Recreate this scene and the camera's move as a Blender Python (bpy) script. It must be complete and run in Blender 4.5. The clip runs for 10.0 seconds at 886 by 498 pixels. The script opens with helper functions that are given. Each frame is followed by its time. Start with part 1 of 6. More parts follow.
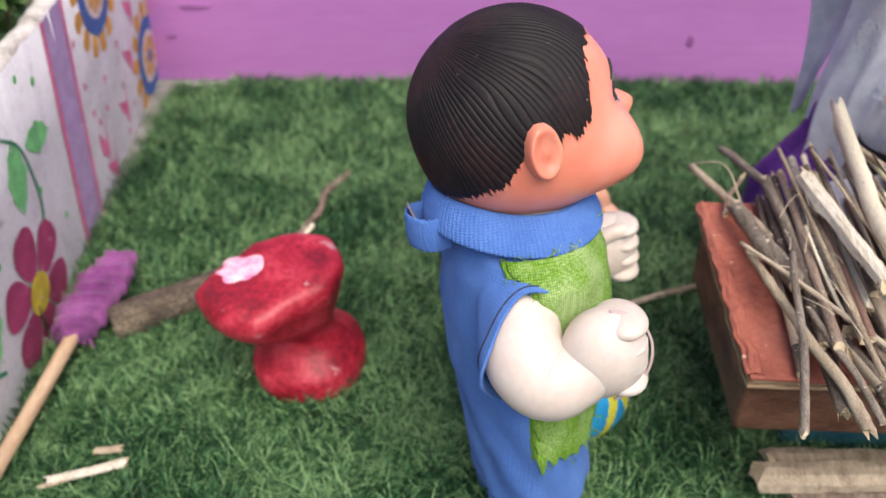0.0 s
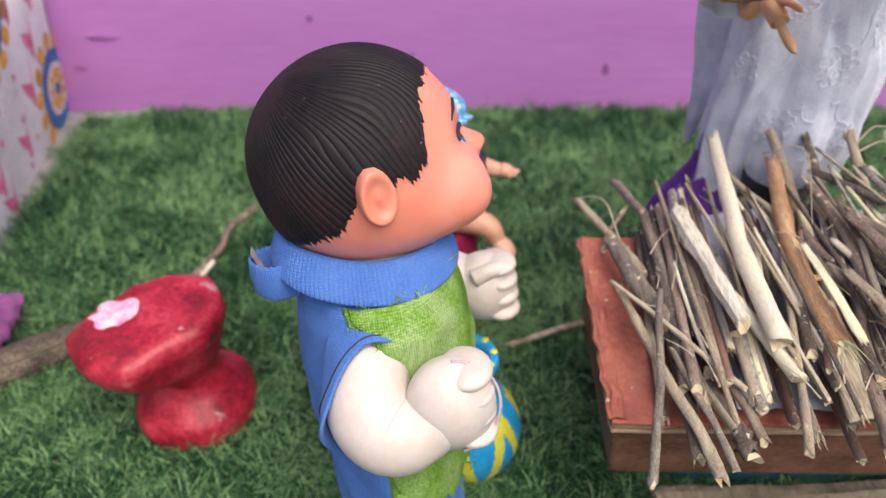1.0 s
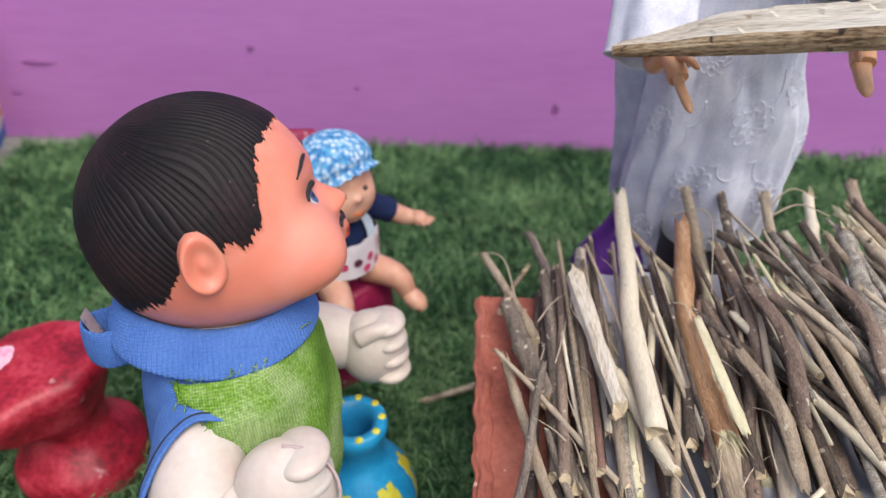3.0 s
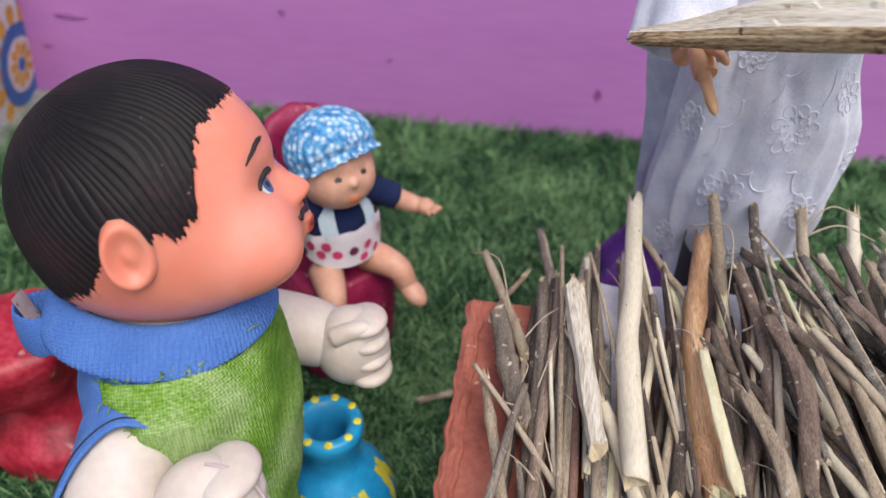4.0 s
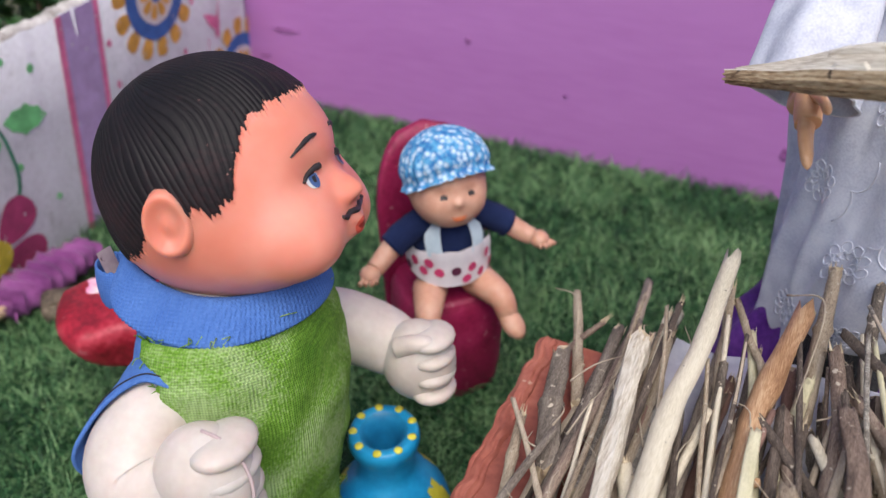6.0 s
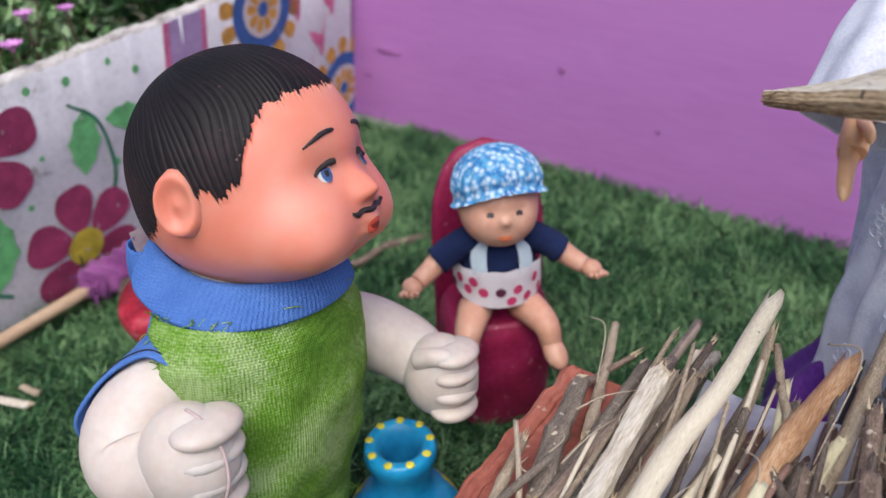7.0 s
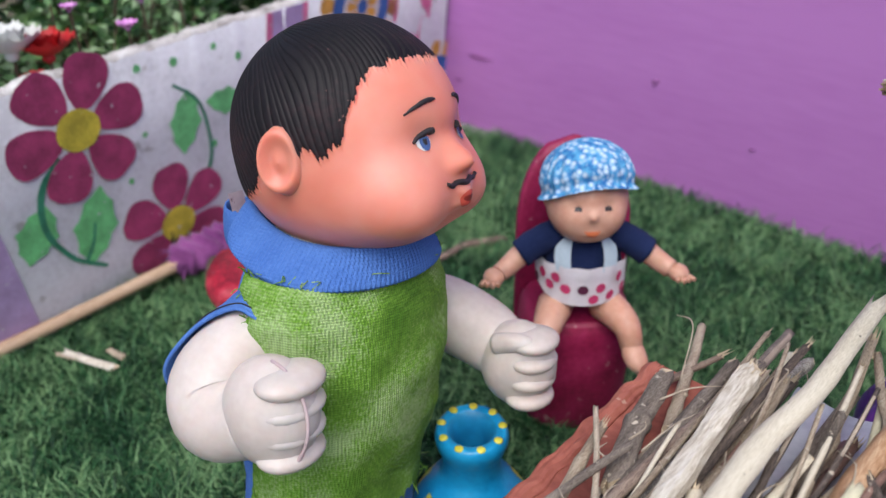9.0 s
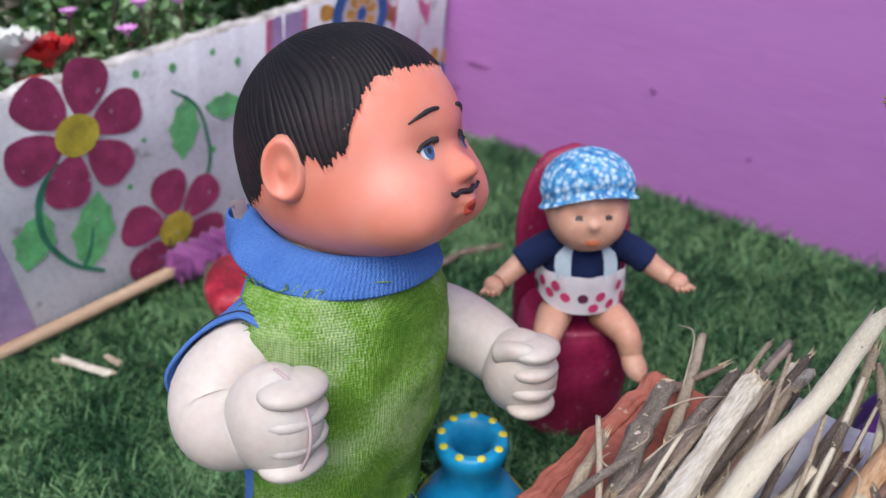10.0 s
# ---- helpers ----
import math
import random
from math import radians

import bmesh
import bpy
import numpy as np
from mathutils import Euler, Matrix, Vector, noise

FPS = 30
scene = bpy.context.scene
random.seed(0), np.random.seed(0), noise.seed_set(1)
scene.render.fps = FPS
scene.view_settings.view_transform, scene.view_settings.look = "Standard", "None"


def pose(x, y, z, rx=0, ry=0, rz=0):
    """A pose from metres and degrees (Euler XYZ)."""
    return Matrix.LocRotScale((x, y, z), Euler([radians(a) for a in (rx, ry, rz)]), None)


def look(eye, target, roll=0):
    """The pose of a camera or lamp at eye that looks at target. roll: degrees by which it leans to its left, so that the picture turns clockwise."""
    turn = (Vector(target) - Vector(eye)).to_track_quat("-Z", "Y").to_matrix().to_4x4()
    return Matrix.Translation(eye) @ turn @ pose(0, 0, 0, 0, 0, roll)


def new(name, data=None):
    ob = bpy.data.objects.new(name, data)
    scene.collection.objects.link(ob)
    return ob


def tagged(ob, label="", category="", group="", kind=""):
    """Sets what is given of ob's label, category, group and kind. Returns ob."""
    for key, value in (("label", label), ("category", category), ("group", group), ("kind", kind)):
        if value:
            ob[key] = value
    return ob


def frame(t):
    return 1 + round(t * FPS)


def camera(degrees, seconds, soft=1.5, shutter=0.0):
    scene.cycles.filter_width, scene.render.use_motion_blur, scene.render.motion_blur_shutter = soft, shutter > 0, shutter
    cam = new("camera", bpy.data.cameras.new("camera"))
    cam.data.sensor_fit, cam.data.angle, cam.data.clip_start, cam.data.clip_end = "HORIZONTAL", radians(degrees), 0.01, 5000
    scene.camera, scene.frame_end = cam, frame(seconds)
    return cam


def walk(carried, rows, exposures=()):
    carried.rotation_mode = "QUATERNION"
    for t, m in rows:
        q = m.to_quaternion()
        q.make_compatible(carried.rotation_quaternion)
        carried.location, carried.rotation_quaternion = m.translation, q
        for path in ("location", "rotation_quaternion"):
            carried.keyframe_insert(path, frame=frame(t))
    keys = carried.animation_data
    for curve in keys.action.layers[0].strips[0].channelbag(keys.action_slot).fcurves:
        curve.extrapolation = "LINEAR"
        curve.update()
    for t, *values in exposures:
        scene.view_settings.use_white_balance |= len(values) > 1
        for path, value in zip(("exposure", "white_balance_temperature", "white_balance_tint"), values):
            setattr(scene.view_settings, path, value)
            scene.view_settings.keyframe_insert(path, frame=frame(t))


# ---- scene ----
cam = camera(58.7, 10.0)
PATH = [
    (0, (0.107, 0.073, 0.437), (-0.036, 1.593, -0.854), -2.2),
    (0.5, (0.137, 0.089, 0.434), (0.028, 1.627, -0.84), -2.0),
    (1, (0.161, 0.093, 0.436), (0.093, 1.65, -0.817), -1.4),
    (1.5, (0.179, 0.094, 0.434), (0.143, 1.666, -0.803), -1.1),
    (2, (0.189, 0.103, 0.437), (0.168, 1.687, -0.784), -0.7),
    (2.5, (0.213, 0.118, 0.432), (0.179, 1.713, -0.773), -0.2),
    (3, (0.22, 0.129, 0.433), (0.154, 1.722, -0.775), 0.3),
    (4.5, (0.27, 0.181, 0.411), (-0.036, 1.688, -0.869), 0.9),
    (5, (0.286, 0.182, 0.407), (-0.144, 1.668, -0.86), -0.1),
    (5.5, (0.299, 0.182, 0.413), (-0.283, 1.65, -0.815), -1.2),
    (7, (0.349, 0.209, 0.394), (-0.673, 1.538, -0.696), -2.3),
    (7.5, (0.364, 0.21, 0.389), (-0.738, 1.49, -0.683), -2.1),
    (8, (0.372, 0.215, 0.375), (-0.777, 1.466, -0.681), -1.7),
    (8.5, (0.371, 0.207, 0.376), (-0.797, 1.445, -0.674), -1.5),
    (9, (0.349, 0.197, 0.379), (-0.829, 1.433, -0.663), -1.3),
    (9.5, (0.346, 0.198, 0.38), (-0.828, 1.443, -0.656), -1.0),
    (10, (0.346, 0.195, 0.38), (-0.826, 1.447, -0.649), -0.7),
]
walk(cam, [(t, look(eye, target, roll)) for t, eye, target, roll in PATH],
     exposures=[(0, 0.53, 6700, 10), (2.5, 0.27, 6500, 10), (5, 0.16, 6350, 10), (10, 0.14, 5950, 10)])
cam.data.dof.use_dof = True
cam.data.dof.focus_distance = 0.31
cam.data.dof.aperture_fstop = 9.5

# ---- light ----
world = bpy.data.worlds.new("sky")
scene.world = world
world.use_nodes = True
wn, wl = world.node_tree.nodes, world.node_tree.links
sky = wn.new("ShaderNodeTexSky")
sky.sky_type = 'NISHITA'
sky.sun_disc = False
sky.sun_elevation = radians(62)
sky.sun_rotation = radians(142)
sky.air_density, sky.dust_density, sky.ozone_density = 1.0, 4.0, 1.0
wl.new(sky.outputs[0], wn["Background"].inputs[0])
wn["Background"].inputs[1].default_value = 0.125
sun_data = bpy.data.lights.new("sun", 'SUN')
sun_data.energy, sun_data.angle, sun_data.color = 2.25, radians(50), (1.0, 0.945, 0.87)
sun = new("sun", sun_data)
sun.matrix_world = look((0.75, -0.75, 2.5), (0.1, 0.4, 0.0))


# ---- materials ----
def material(name, colors, rough=0.7, scale=60.0, fine=600.0, bump=0.15, detail=6.0, stretch=(1, 1, 1), island=0.0, spots=None, metal=0.0, sub=0.0, coat=0.0, per_object=0.0):
    """Two scales of variation between the given colours, with fine relief."""
    m = bpy.data.materials.new(name)
    m.use_nodes = True
    n, l = m.node_tree.nodes, m.node_tree.links
    b = n["Principled BSDF"]
    co = n.new("ShaderNodeTexCoord")
    mp = n.new("ShaderNodeMapping")
    mp.inputs["Scale"].default_value = stretch
    l.new(co.outputs["Object"], mp.inputs[0])
    big = n.new("ShaderNodeTexNoise")
    big.inputs["Scale"].default_value, big.inputs["Detail"].default_value = scale, detail
    small = n.new("ShaderNodeTexNoise")
    small.inputs["Scale"].default_value, small.inputs["Detail"].default_value = fine, 4
    l.new(mp.outputs[0], big.inputs[0])
    l.new(mp.outputs[0], small.inputs[0])
    mix = n.new("ShaderNodeMix")
    mix.inputs[0].default_value = 0.55 if ("bark" in name or "wood" in name) else 0.35
    l.new(big.outputs[0], mix.inputs[2])
    l.new(small.outputs[0], mix.inputs[3])
    ramp = n.new("ShaderNodeValToRGB")
    e = ramp.color_ramp.elements
    e[0].position, e[1].position = 0.37, 0.63
    for _ in range(len(colors) - 2):
        e.new(0.5)
    for i, c in enumerate(colors):
        e[i].position = 0.37 + 0.26 * i / max(1, len(colors) - 1)
        e[i].color = (*c, 1)
    value = mix.outputs[0]
    if island or per_object:
        add = n.new("ShaderNodeMath")
        add.operation = 'MULTIPLY_ADD'
        if island:
            src = n.new("ShaderNodeNewGeometry").outputs["Random Per Island"]
        else:
            src = n.new("ShaderNodeObjectInfo").outputs["Random"]
        shift = n.new("ShaderNodeMath")
        shift.operation = 'SUBTRACT'
        shift.inputs[1].default_value = 0.5
        l.new(src, shift.inputs[0])
        l.new(shift.outputs[0], add.inputs[0])
        add.inputs[1].default_value = island or per_object
        l.new(value, add.inputs[2])
        value = add.outputs[0]
    l.new(value, ramp.inputs[0])
    color = ramp.outputs[0]
    if spots:
        spot_color, spot_scale, spot_size = spots
        v = n.new("ShaderNodeTexNoise")
        v.inputs["Scale"].default_value, v.inputs["Detail"].default_value = spot_scale, 3
        l.new(co.outputs["Object"], v.inputs[0])
        r2 = n.new("ShaderNodeValToRGB")
        r2.color_ramp.elements[0].position, r2.color_ramp.elements[1].position = 1 - spot_size, 1 - spot_size + 0.05
        l.new(v.outputs[0], r2.inputs[0])
        mx = n.new("ShaderNodeMix")
        mx.data_type = 'RGBA'
        l.new(r2.outputs[0], mx.inputs[0])
        l.new(color, mx.inputs[6])
        mx.inputs[7].default_value = (*spot_color, 1)
        color = mx.outputs[2]
    l.new(color, b.inputs["Base Color"])
    b.inputs["Roughness"].default_value = rough
    b.inputs["Metallic"].default_value = metal
    if sub:
        b.inputs["Subsurface Weight"].default_value = sub
        b.inputs["Subsurface Radius"].default_value = (0.008, 0.003, 0.0015)
        b.inputs["Subsurface Scale"].default_value = 1.0
    if coat:
        b.inputs["Coat Weight"].default_value = coat
        b.inputs["Coat Roughness"].default_value = 0.25
    if bump:
        bp = n.new("ShaderNodeBump")
        bp.inputs["Strength"].default_value, bp.inputs["Distance"].default_value = bump, 0.001
        l.new(mix.outputs[0], bp.inputs["Height"])
        l.new(bp.outputs[0], b.inputs["Normal"])
    return m


def woven(name, dark, light, pitch, rough=0.9, bump=0.5, blotch=40.0, third=None, mesh=0.0):
    """Cloth with crossing threads of the given pitch in metres."""
    m = material(name, [dark, light] if not third else [dark, light, third], rough, blotch, 900, 0, 5)
    n, l = m.node_tree.nodes, m.node_tree.links
    b = n["Principled BSDF"]
    co = n.new("ShaderNodeTexCoord")
    waves = []
    for axis in ('X', 'Y', 'Z'):
        w = n.new("ShaderNodeTexWave")
        w.bands_direction = axis
        w.inputs["Scale"].default_value = 0.314 / pitch
        w.inputs["Distortion"].default_value = 0.6
        l.new(co.outputs["Object"], w.inputs[0])
        waves.append(w)
    add = n.new("ShaderNodeMath")
    add2 = n.new("ShaderNodeMath")
    l.new(waves[0].outputs["Fac"], add.inputs[0])
    l.new(waves[1].outputs["Fac"], add.inputs[1])
    l.new(add.outputs[0], add2.inputs[0])
    l.new(waves[2].outputs["Fac"], add2.inputs[1])
    bp = n.new("ShaderNodeBump")
    bp.inputs["Strength"].default_value, bp.inputs["Distance"].default_value = bump, 0.0006
    l.new(add2.outputs[0], bp.inputs["Height"])
    l.new(bp.outputs[0], b.inputs["Normal"])
    b.inputs["Sheen Weight"].default_value = 0.15
    if mesh:
        # an open net: the holes between the threads are darker
        span, mx = n.new("ShaderNodeMapRange"), n.new("ShaderNodeMix")
        span.inputs["From Min"].default_value, span.inputs["From Max"].default_value = 0.7, 2.3
        span.inputs["To Min"].default_value, span.inputs["To Max"].default_value = 1.0 - mesh, 1.0 + 0.35 * mesh
        l.new(add2.outputs[0], span.inputs["Value"])
        mx.data_type, mx.blend_type = 'RGBA', 'MULTIPLY'
        mx.inputs[0].default_value = 1.0
        l.new(b.inputs["Base Color"].links[0].from_socket, mx.inputs[6])
        l.new(span.outputs[0], mx.inputs[7])
        l.new(mx.outputs[2], b.inputs["Base Color"])
    return m


TURF = material("turf_blade", [(0.006, 0.034, 0.012), (0.036, 0.120, 0.042), (0.18, 0.31, 0.135)], 0.5, 14, 300, 0, island=0.34)
# backing kept near-black: its colour carries the shade down between the blades
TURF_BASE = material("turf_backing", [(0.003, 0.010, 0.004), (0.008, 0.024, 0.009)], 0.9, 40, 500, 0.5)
SOIL = material("soil", [(0.05, 0.06, 0.03), (0.12, 0.10, 0.06)], 0.95, 3, 60, 0.5)
PINK = material("pink_paint", [(0.475, 0.178, 0.51), (0.515, 0.203, 0.55), (0.55, 0.225, 0.585)], 0.5, 5, 70, 0.10, stretch=(0.35, 1, 2.2))
PINK_DARK = material("pink_paint_knot", [(0.20, 0.06, 0.20), (0.33, 0.11, 0.34)], 0.6, 90, 400, 0.5)
LIME = material("white_limewash", [(0.59, 0.59, 0.61), (0.72, 0.72, 0.75), (0.79, 0.80, 0.83)], 0.85, 18, 220, 0.4, spots=((0.42, 0.41, 0.40), 34, 0.33))
LIME_EDGE = material("bare_cement_edge", [(0.30, 0.27, 0.25), (0.52, 0.49, 0.46), (0.68, 0.66, 0.64)], 0.95, 60, 400, 0.9)
CEMENT = material("cement", [(0.15, 0.15, 0.14), (0.30, 0.29, 0.28)], 0.95, 40, 300, 0.6)


def paint(name, c, k=0.25, worn=0.0):
    return material(name, [tuple(v * (1 - k) for v in c), c, tuple(min(1, v * (1 + k)) for v in c)], 0.75, 70, 500, 0.2, spots=((0.62, 0.60, 0.61), 150, worn) if worn else None)


P_CRIMSON = paint("crimson_paint", (0.38, 0.050, 0.14), 0.28, 0.315)
P_YELLOW = paint("yellow_paint", (0.62, 0.52, 0.05), 0.3, 0.33)
P_LEAF = paint("leaf_paint", (0.19, 0.60, 0.22), 0.25, 0.33)
P_STEM = paint("stem_paint", (0.05, 0.25, 0.14), 0.3)
P_LILAC = paint("lilac_paint", (0.48, 0.35, 0.58), 0.15, 0.34)
P_ROSE = paint("rose_paint", (0.72, 0.18, 0.34), 0.2, 0.33)
P_OCHRE = paint("ochre_paint", (0.68, 0.36, 0.06), 0.25, 0.33)
P_BLUE = paint("blue_paint", (0.05, 0.14, 0.40), 0.2, 0.33)
P_CREAM = paint("cream_paint", (0.72, 0.66, 0.62), 0.1)

RED_CLAY = material("red_painted_clay", [(0.17, 0.005, 0.015), (0.37, 0.012, 0.032), (0.53, 0.050, 0.080)], 0.45, 45, 300, 0.9, spots=((0.48, 0.22, 0.24), 70, 0.33))
PINK_FLOWER = material("pale_pink_paint", [(0.75, 0.20, 0.42), (0.80, 0.45, 0.58), (0.82, 0.66, 0.66)], 0.6, 110, 500, 0.4)
MAGENTA_CLAY = material("magenta_painted_clay", [(0.17, 0.004, 0.036), (0.26, 0.007, 0.058), (0.33, 0.018, 0.088)], 0.55, 40, 300, 0.7, spots=((0.38, 0.18, 0.20), 150, 0.335))
POT_BLUE = material("pot_blue_paint", [(0.012, 0.23, 0.50), (0.025, 0.34, 0.65)], 0.32, 50, 300, 0.35)
POT_YELLOW = material("pot_yellow_paint", [(0.55, 0.50, 0.03), (0.70, 0.66, 0.08)], 0.4, 60, 300, 0.3)
POT_INSIDE = material("pot_inside", [(0.012, 0.19, 0.40), (0.02, 0.27, 0.53)], 0.5, 50, 300, 0.3)
CLOTH_PURPLE = woven("purple_rag", (0.11, 0.018, 0.115), (0.23, 0.050, 0.215), 0.0014, third=(0.32, 0.095, 0.30))
BROWN_BOX = material("brown_painted_board", [(0.09, 0.032, 0.02), (0.17, 0.07, 0.042), (0.24, 0.11, 0.07)], 0.65, 30, 300, 0.4, stretch=(1, 1, 2))
RED_PAPER = material("brick_red_cover", [(0.21, 0.055, 0.038), (0.32, 0.092, 0.063), (0.40, 0.135, 0.095)], 0.7, 26, 260, 0.35, spots=((0.52, 0.34, 0.26), 120, 0.31))
PAPER_EDGE = material("layered_paper_edge", [(0.28, 0.17, 0.10), (0.48, 0.34, 0.22)], 0.85, 60, 500, 0.6, stretch=(1, 1, 9))
TEAL = material("teal_paint", [(0.02, 0.09, 0.12), (0.04, 0.16, 0.20)], 0.5, 40, 300, 0.3)
WHITE_BAG = material("white_plastic_sheet", [(0.52, 0.52, 0.62), (0.70, 0.70, 0.78)], 0.4, 60, 300, 0.3)
WOOD = {
    "tan": material("tan_bark", [(0.167, 0.122, 0.086), (0.339, 0.266, 0.192), (0.475, 0.394, 0.293)], 0.8, 120, 1500, 0.78, stretch=(2.2, 0.28, 2.2), per_object=0.12, spots=((0.509, 0.444, 0.352), 260, 0.34)),
    "tan_pale": material("pale_tan_bark", [(0.362, 0.288, 0.214), (0.567, 0.476, 0.364)], 0.75, 120, 1500, 0.52, stretch=(2.2, 0.28, 2.2)),
    "pale": material("pale_peeled_wood", [(0.56, 0.49, 0.37), (0.67, 0.60, 0.47), (0.75, 0.68, 0.56)], 0.7, 50, 900, 0.25, stretch=(2.2, 0.28, 2.2), spots=((0.16, 0.13, 0.10), 300, 0.275)),
    "greybrown": material("grey_brown_bark", [(0.086, 0.068, 0.054), (0.185, 0.150, 0.123), (0.321, 0.271, 0.223)], 0.9, 140, 1500, 1.00, stretch=(2.2, 0.28, 2.2), per_object=0.1, spots=((0.576, 0.500, 0.398), 260, 0.34)),
    "grey": material("grey_bark", [(0.113, 0.103, 0.089), (0.253, 0.221, 0.190), (0.516, 0.479, 0.412)], 0.9, 220, 1800, 1.00, per_object=0.1),
    "dark": material("dark_bark", [(0.042, 0.031, 0.026), (0.102, 0.077, 0.063), (0.193, 0.151, 0.124)], 0.9, 160, 1500, 1.00, stretch=(2.2, 0.28, 2.2), spots=((0.576, 0.500, 0.398), 260, 0.34)),
    "brown": material("brown_bark", [(0.103, 0.070, 0.054), (0.220, 0.154, 0.119), (0.359, 0.277, 0.217)], 0.75, 140, 1500, 0.78, stretch=(2.2, 0.28, 2.2), per_object=0.12, spots=((0.576, 0.500, 0.398), 260, 0.34)),
    "reddish": material("reddish_bark", [(0.151, 0.080, 0.059), (0.279, 0.166, 0.131)], 0.7, 140, 1500, 0.65, stretch=(2.2, 0.28, 2.2), spots=((0.576, 0.500, 0.398), 260, 0.34)),
    "orange": material("orange_brown_bark", [(0.27, 0.135, 0.065), (0.44, 0.245, 0.125), (0.60, 0.41, 0.25)], 0.5, 70, 900, 0.25, stretch=(2.6, 0.16, 2.6)),
    "yellow": material("yellow_green_pith", [(0.555, 0.507, 0.323), (0.769, 0.716, 0.506)], 0.7, 120, 1350, 0.52, stretch=(2.2, 0.4, 2.2)),
}
SPLIT_WOOD = material("split_wood", [(0.24, 0.185, 0.13), (0.40, 0.32, 0.235), (0.53, 0.44, 0.33)], 0.8, 40, 420, 0.9, stretch=(3.0, 0.35, 3.0), spots=((0.200, 0.136, 0.088), 150, 0.30))
LOG_BARK = material("log_bark", [(0.040, 0.030, 0.024), (0.095, 0.073, 0.054), (0.22, 0.17, 0.125)], 0.9, 45, 400, 0.9)
END_GRAIN = material("end_grain", [(0.413, 0.319, 0.206), (0.655, 0.545, 0.380)], 0.85, 150, 700, 0.8)
PALE_SPLIT = material("fresh_split_wood", [(0.44, 0.37, 0.28), (0.66, 0.60, 0.50), (0.78, 0.73, 0.65)], 0.8, 40, 420, 0.9, stretch=(3.0, 0.35, 3.0), spots=((0.34, 0.24, 0.15), 130, 0.30))
PLANK_BARK = material("plank_bark", [(0.11, 0.062, 0.033), (0.37, 0.255, 0.145), (0.54, 0.43, 0.285)], 0.85, 45, 500, 0.9, stretch=(2.2, 0.45, 2.2), spots=((0.05, 0.03, 0.02), 95, 0.36))
HANDLE_WOOD = material("handle_wood", [(0.46, 0.29, 0.17), (0.64, 0.47, 0.32)], 0.55, 30, 400, 0.2, stretch=(3, 0.3, 3))

# plastics and clothes of the dolls
VINYL_FACE = material("salmon_vinyl", [(0.71, 0.190, 0.120), (0.78, 0.270, 0.190), (0.82, 0.350, 0.27)], 0.38, 12, 40, 0.0, sub=0.40)
VINYL_CREAM = material("cream_vinyl", [(0.59, 0.50, 0.45), (0.70, 0.615, 0.565)], 0.45, 30, 300, 0.06, sub=0.15)
HAIR = material("black_painted_vinyl", [(0.006, 0.005, 0.006), (0.011, 0.008, 0.010), (0.030, 0.014, 0.016)], 0.55, 28, 500, 0.12, spots=((0.30, 0.15, 0.13), 420, 0.262))
HAIR.node_tree.nodes["Principled BSDF"].inputs["Specular IOR Level"].default_value = 0.24
INK = material("black_ink", [(0.012, 0.010, 0.012), (0.03, 0.026, 0.028)], 0.5, 200, 900, 0.1)
EYE_WHITE = material("eye_white_paint", [(0.70, 0.70, 0.70), (0.78, 0.78, 0.78)], 0.4, 100, 500, 0)
EYE_BLUE = material("eye_blue_paint", [(0.04, 0.08, 0.22), (0.08, 0.15, 0.34)], 0.4, 100, 500, 0)
LIP = material("lip_paint", [(0.52, 0.06, 0.04), (0.62, 0.10, 0.06)], 0.45, 100, 500, 0)
LIP_DEEP = material("deep_lip_paint", [(0.20, 0.02, 0.015), (0.30, 0.03, 0.02)], 0.45, 100, 500, 0)
KNIT_BLUE = woven("blue_knit", (0.062, 0.15, 0.45), (0.10, 0.215, 0.55), 0.0009, bump=0.35)
NET_GREEN = woven("green_net_cloth", (0.085, 0.205, 0.016), (0.165, 0.335, 0.035), 0.00095, bump=0.5, blotch=38, third=(0.36, 0.50, 0.20), mesh=0.24)
PALE_TAG = material("pale_tag", [(0.45, 0.33, 0.34), (0.58, 0.46, 0.46)], 0.7, 90, 400, 0.2, spots=((0.10, 0.05, 0.06), 300, 0.32))
BABY_SKIN = material("baby_vinyl", [(0.54, 0.27, 0.18), (0.64, 0.37, 0.27)], 0.45, 40, 300, 0.05, sub=0.15)
BABY_LIP = material("orange_lip_paint", [(0.62, 0.14, 0.05), (0.70, 0.20, 0.08)], 0.45, 100, 500, 0)
BABY_EYE = material("grey_brown_eye_paint", [(0.025, 0.02, 0.02), (0.06, 0.05, 0.05)], 0.3, 200, 500, 0)
NAVY = woven("navy_cotton", (0.006, 0.012, 0.05), (0.014, 0.025, 0.085), 0.0008, bump=0.3)
STRAP = woven("pale_blue_strap", (0.42, 0.52, 0.60), (0.56, 0.66, 0.72), 0.0008, bump=0.3)
WHITE_CLOTH = woven("white_cotton", (0.62, 0.58, 0.62), (0.74, 0.70, 0.74), 0.0008, bump=0.3)
DOT_PINK = paint("pink_dot", (0.62, 0.05, 0.17), 0.2)
DOT_DARK = paint("plum_dot", (0.12, 0.02, 0.06), 0.2)


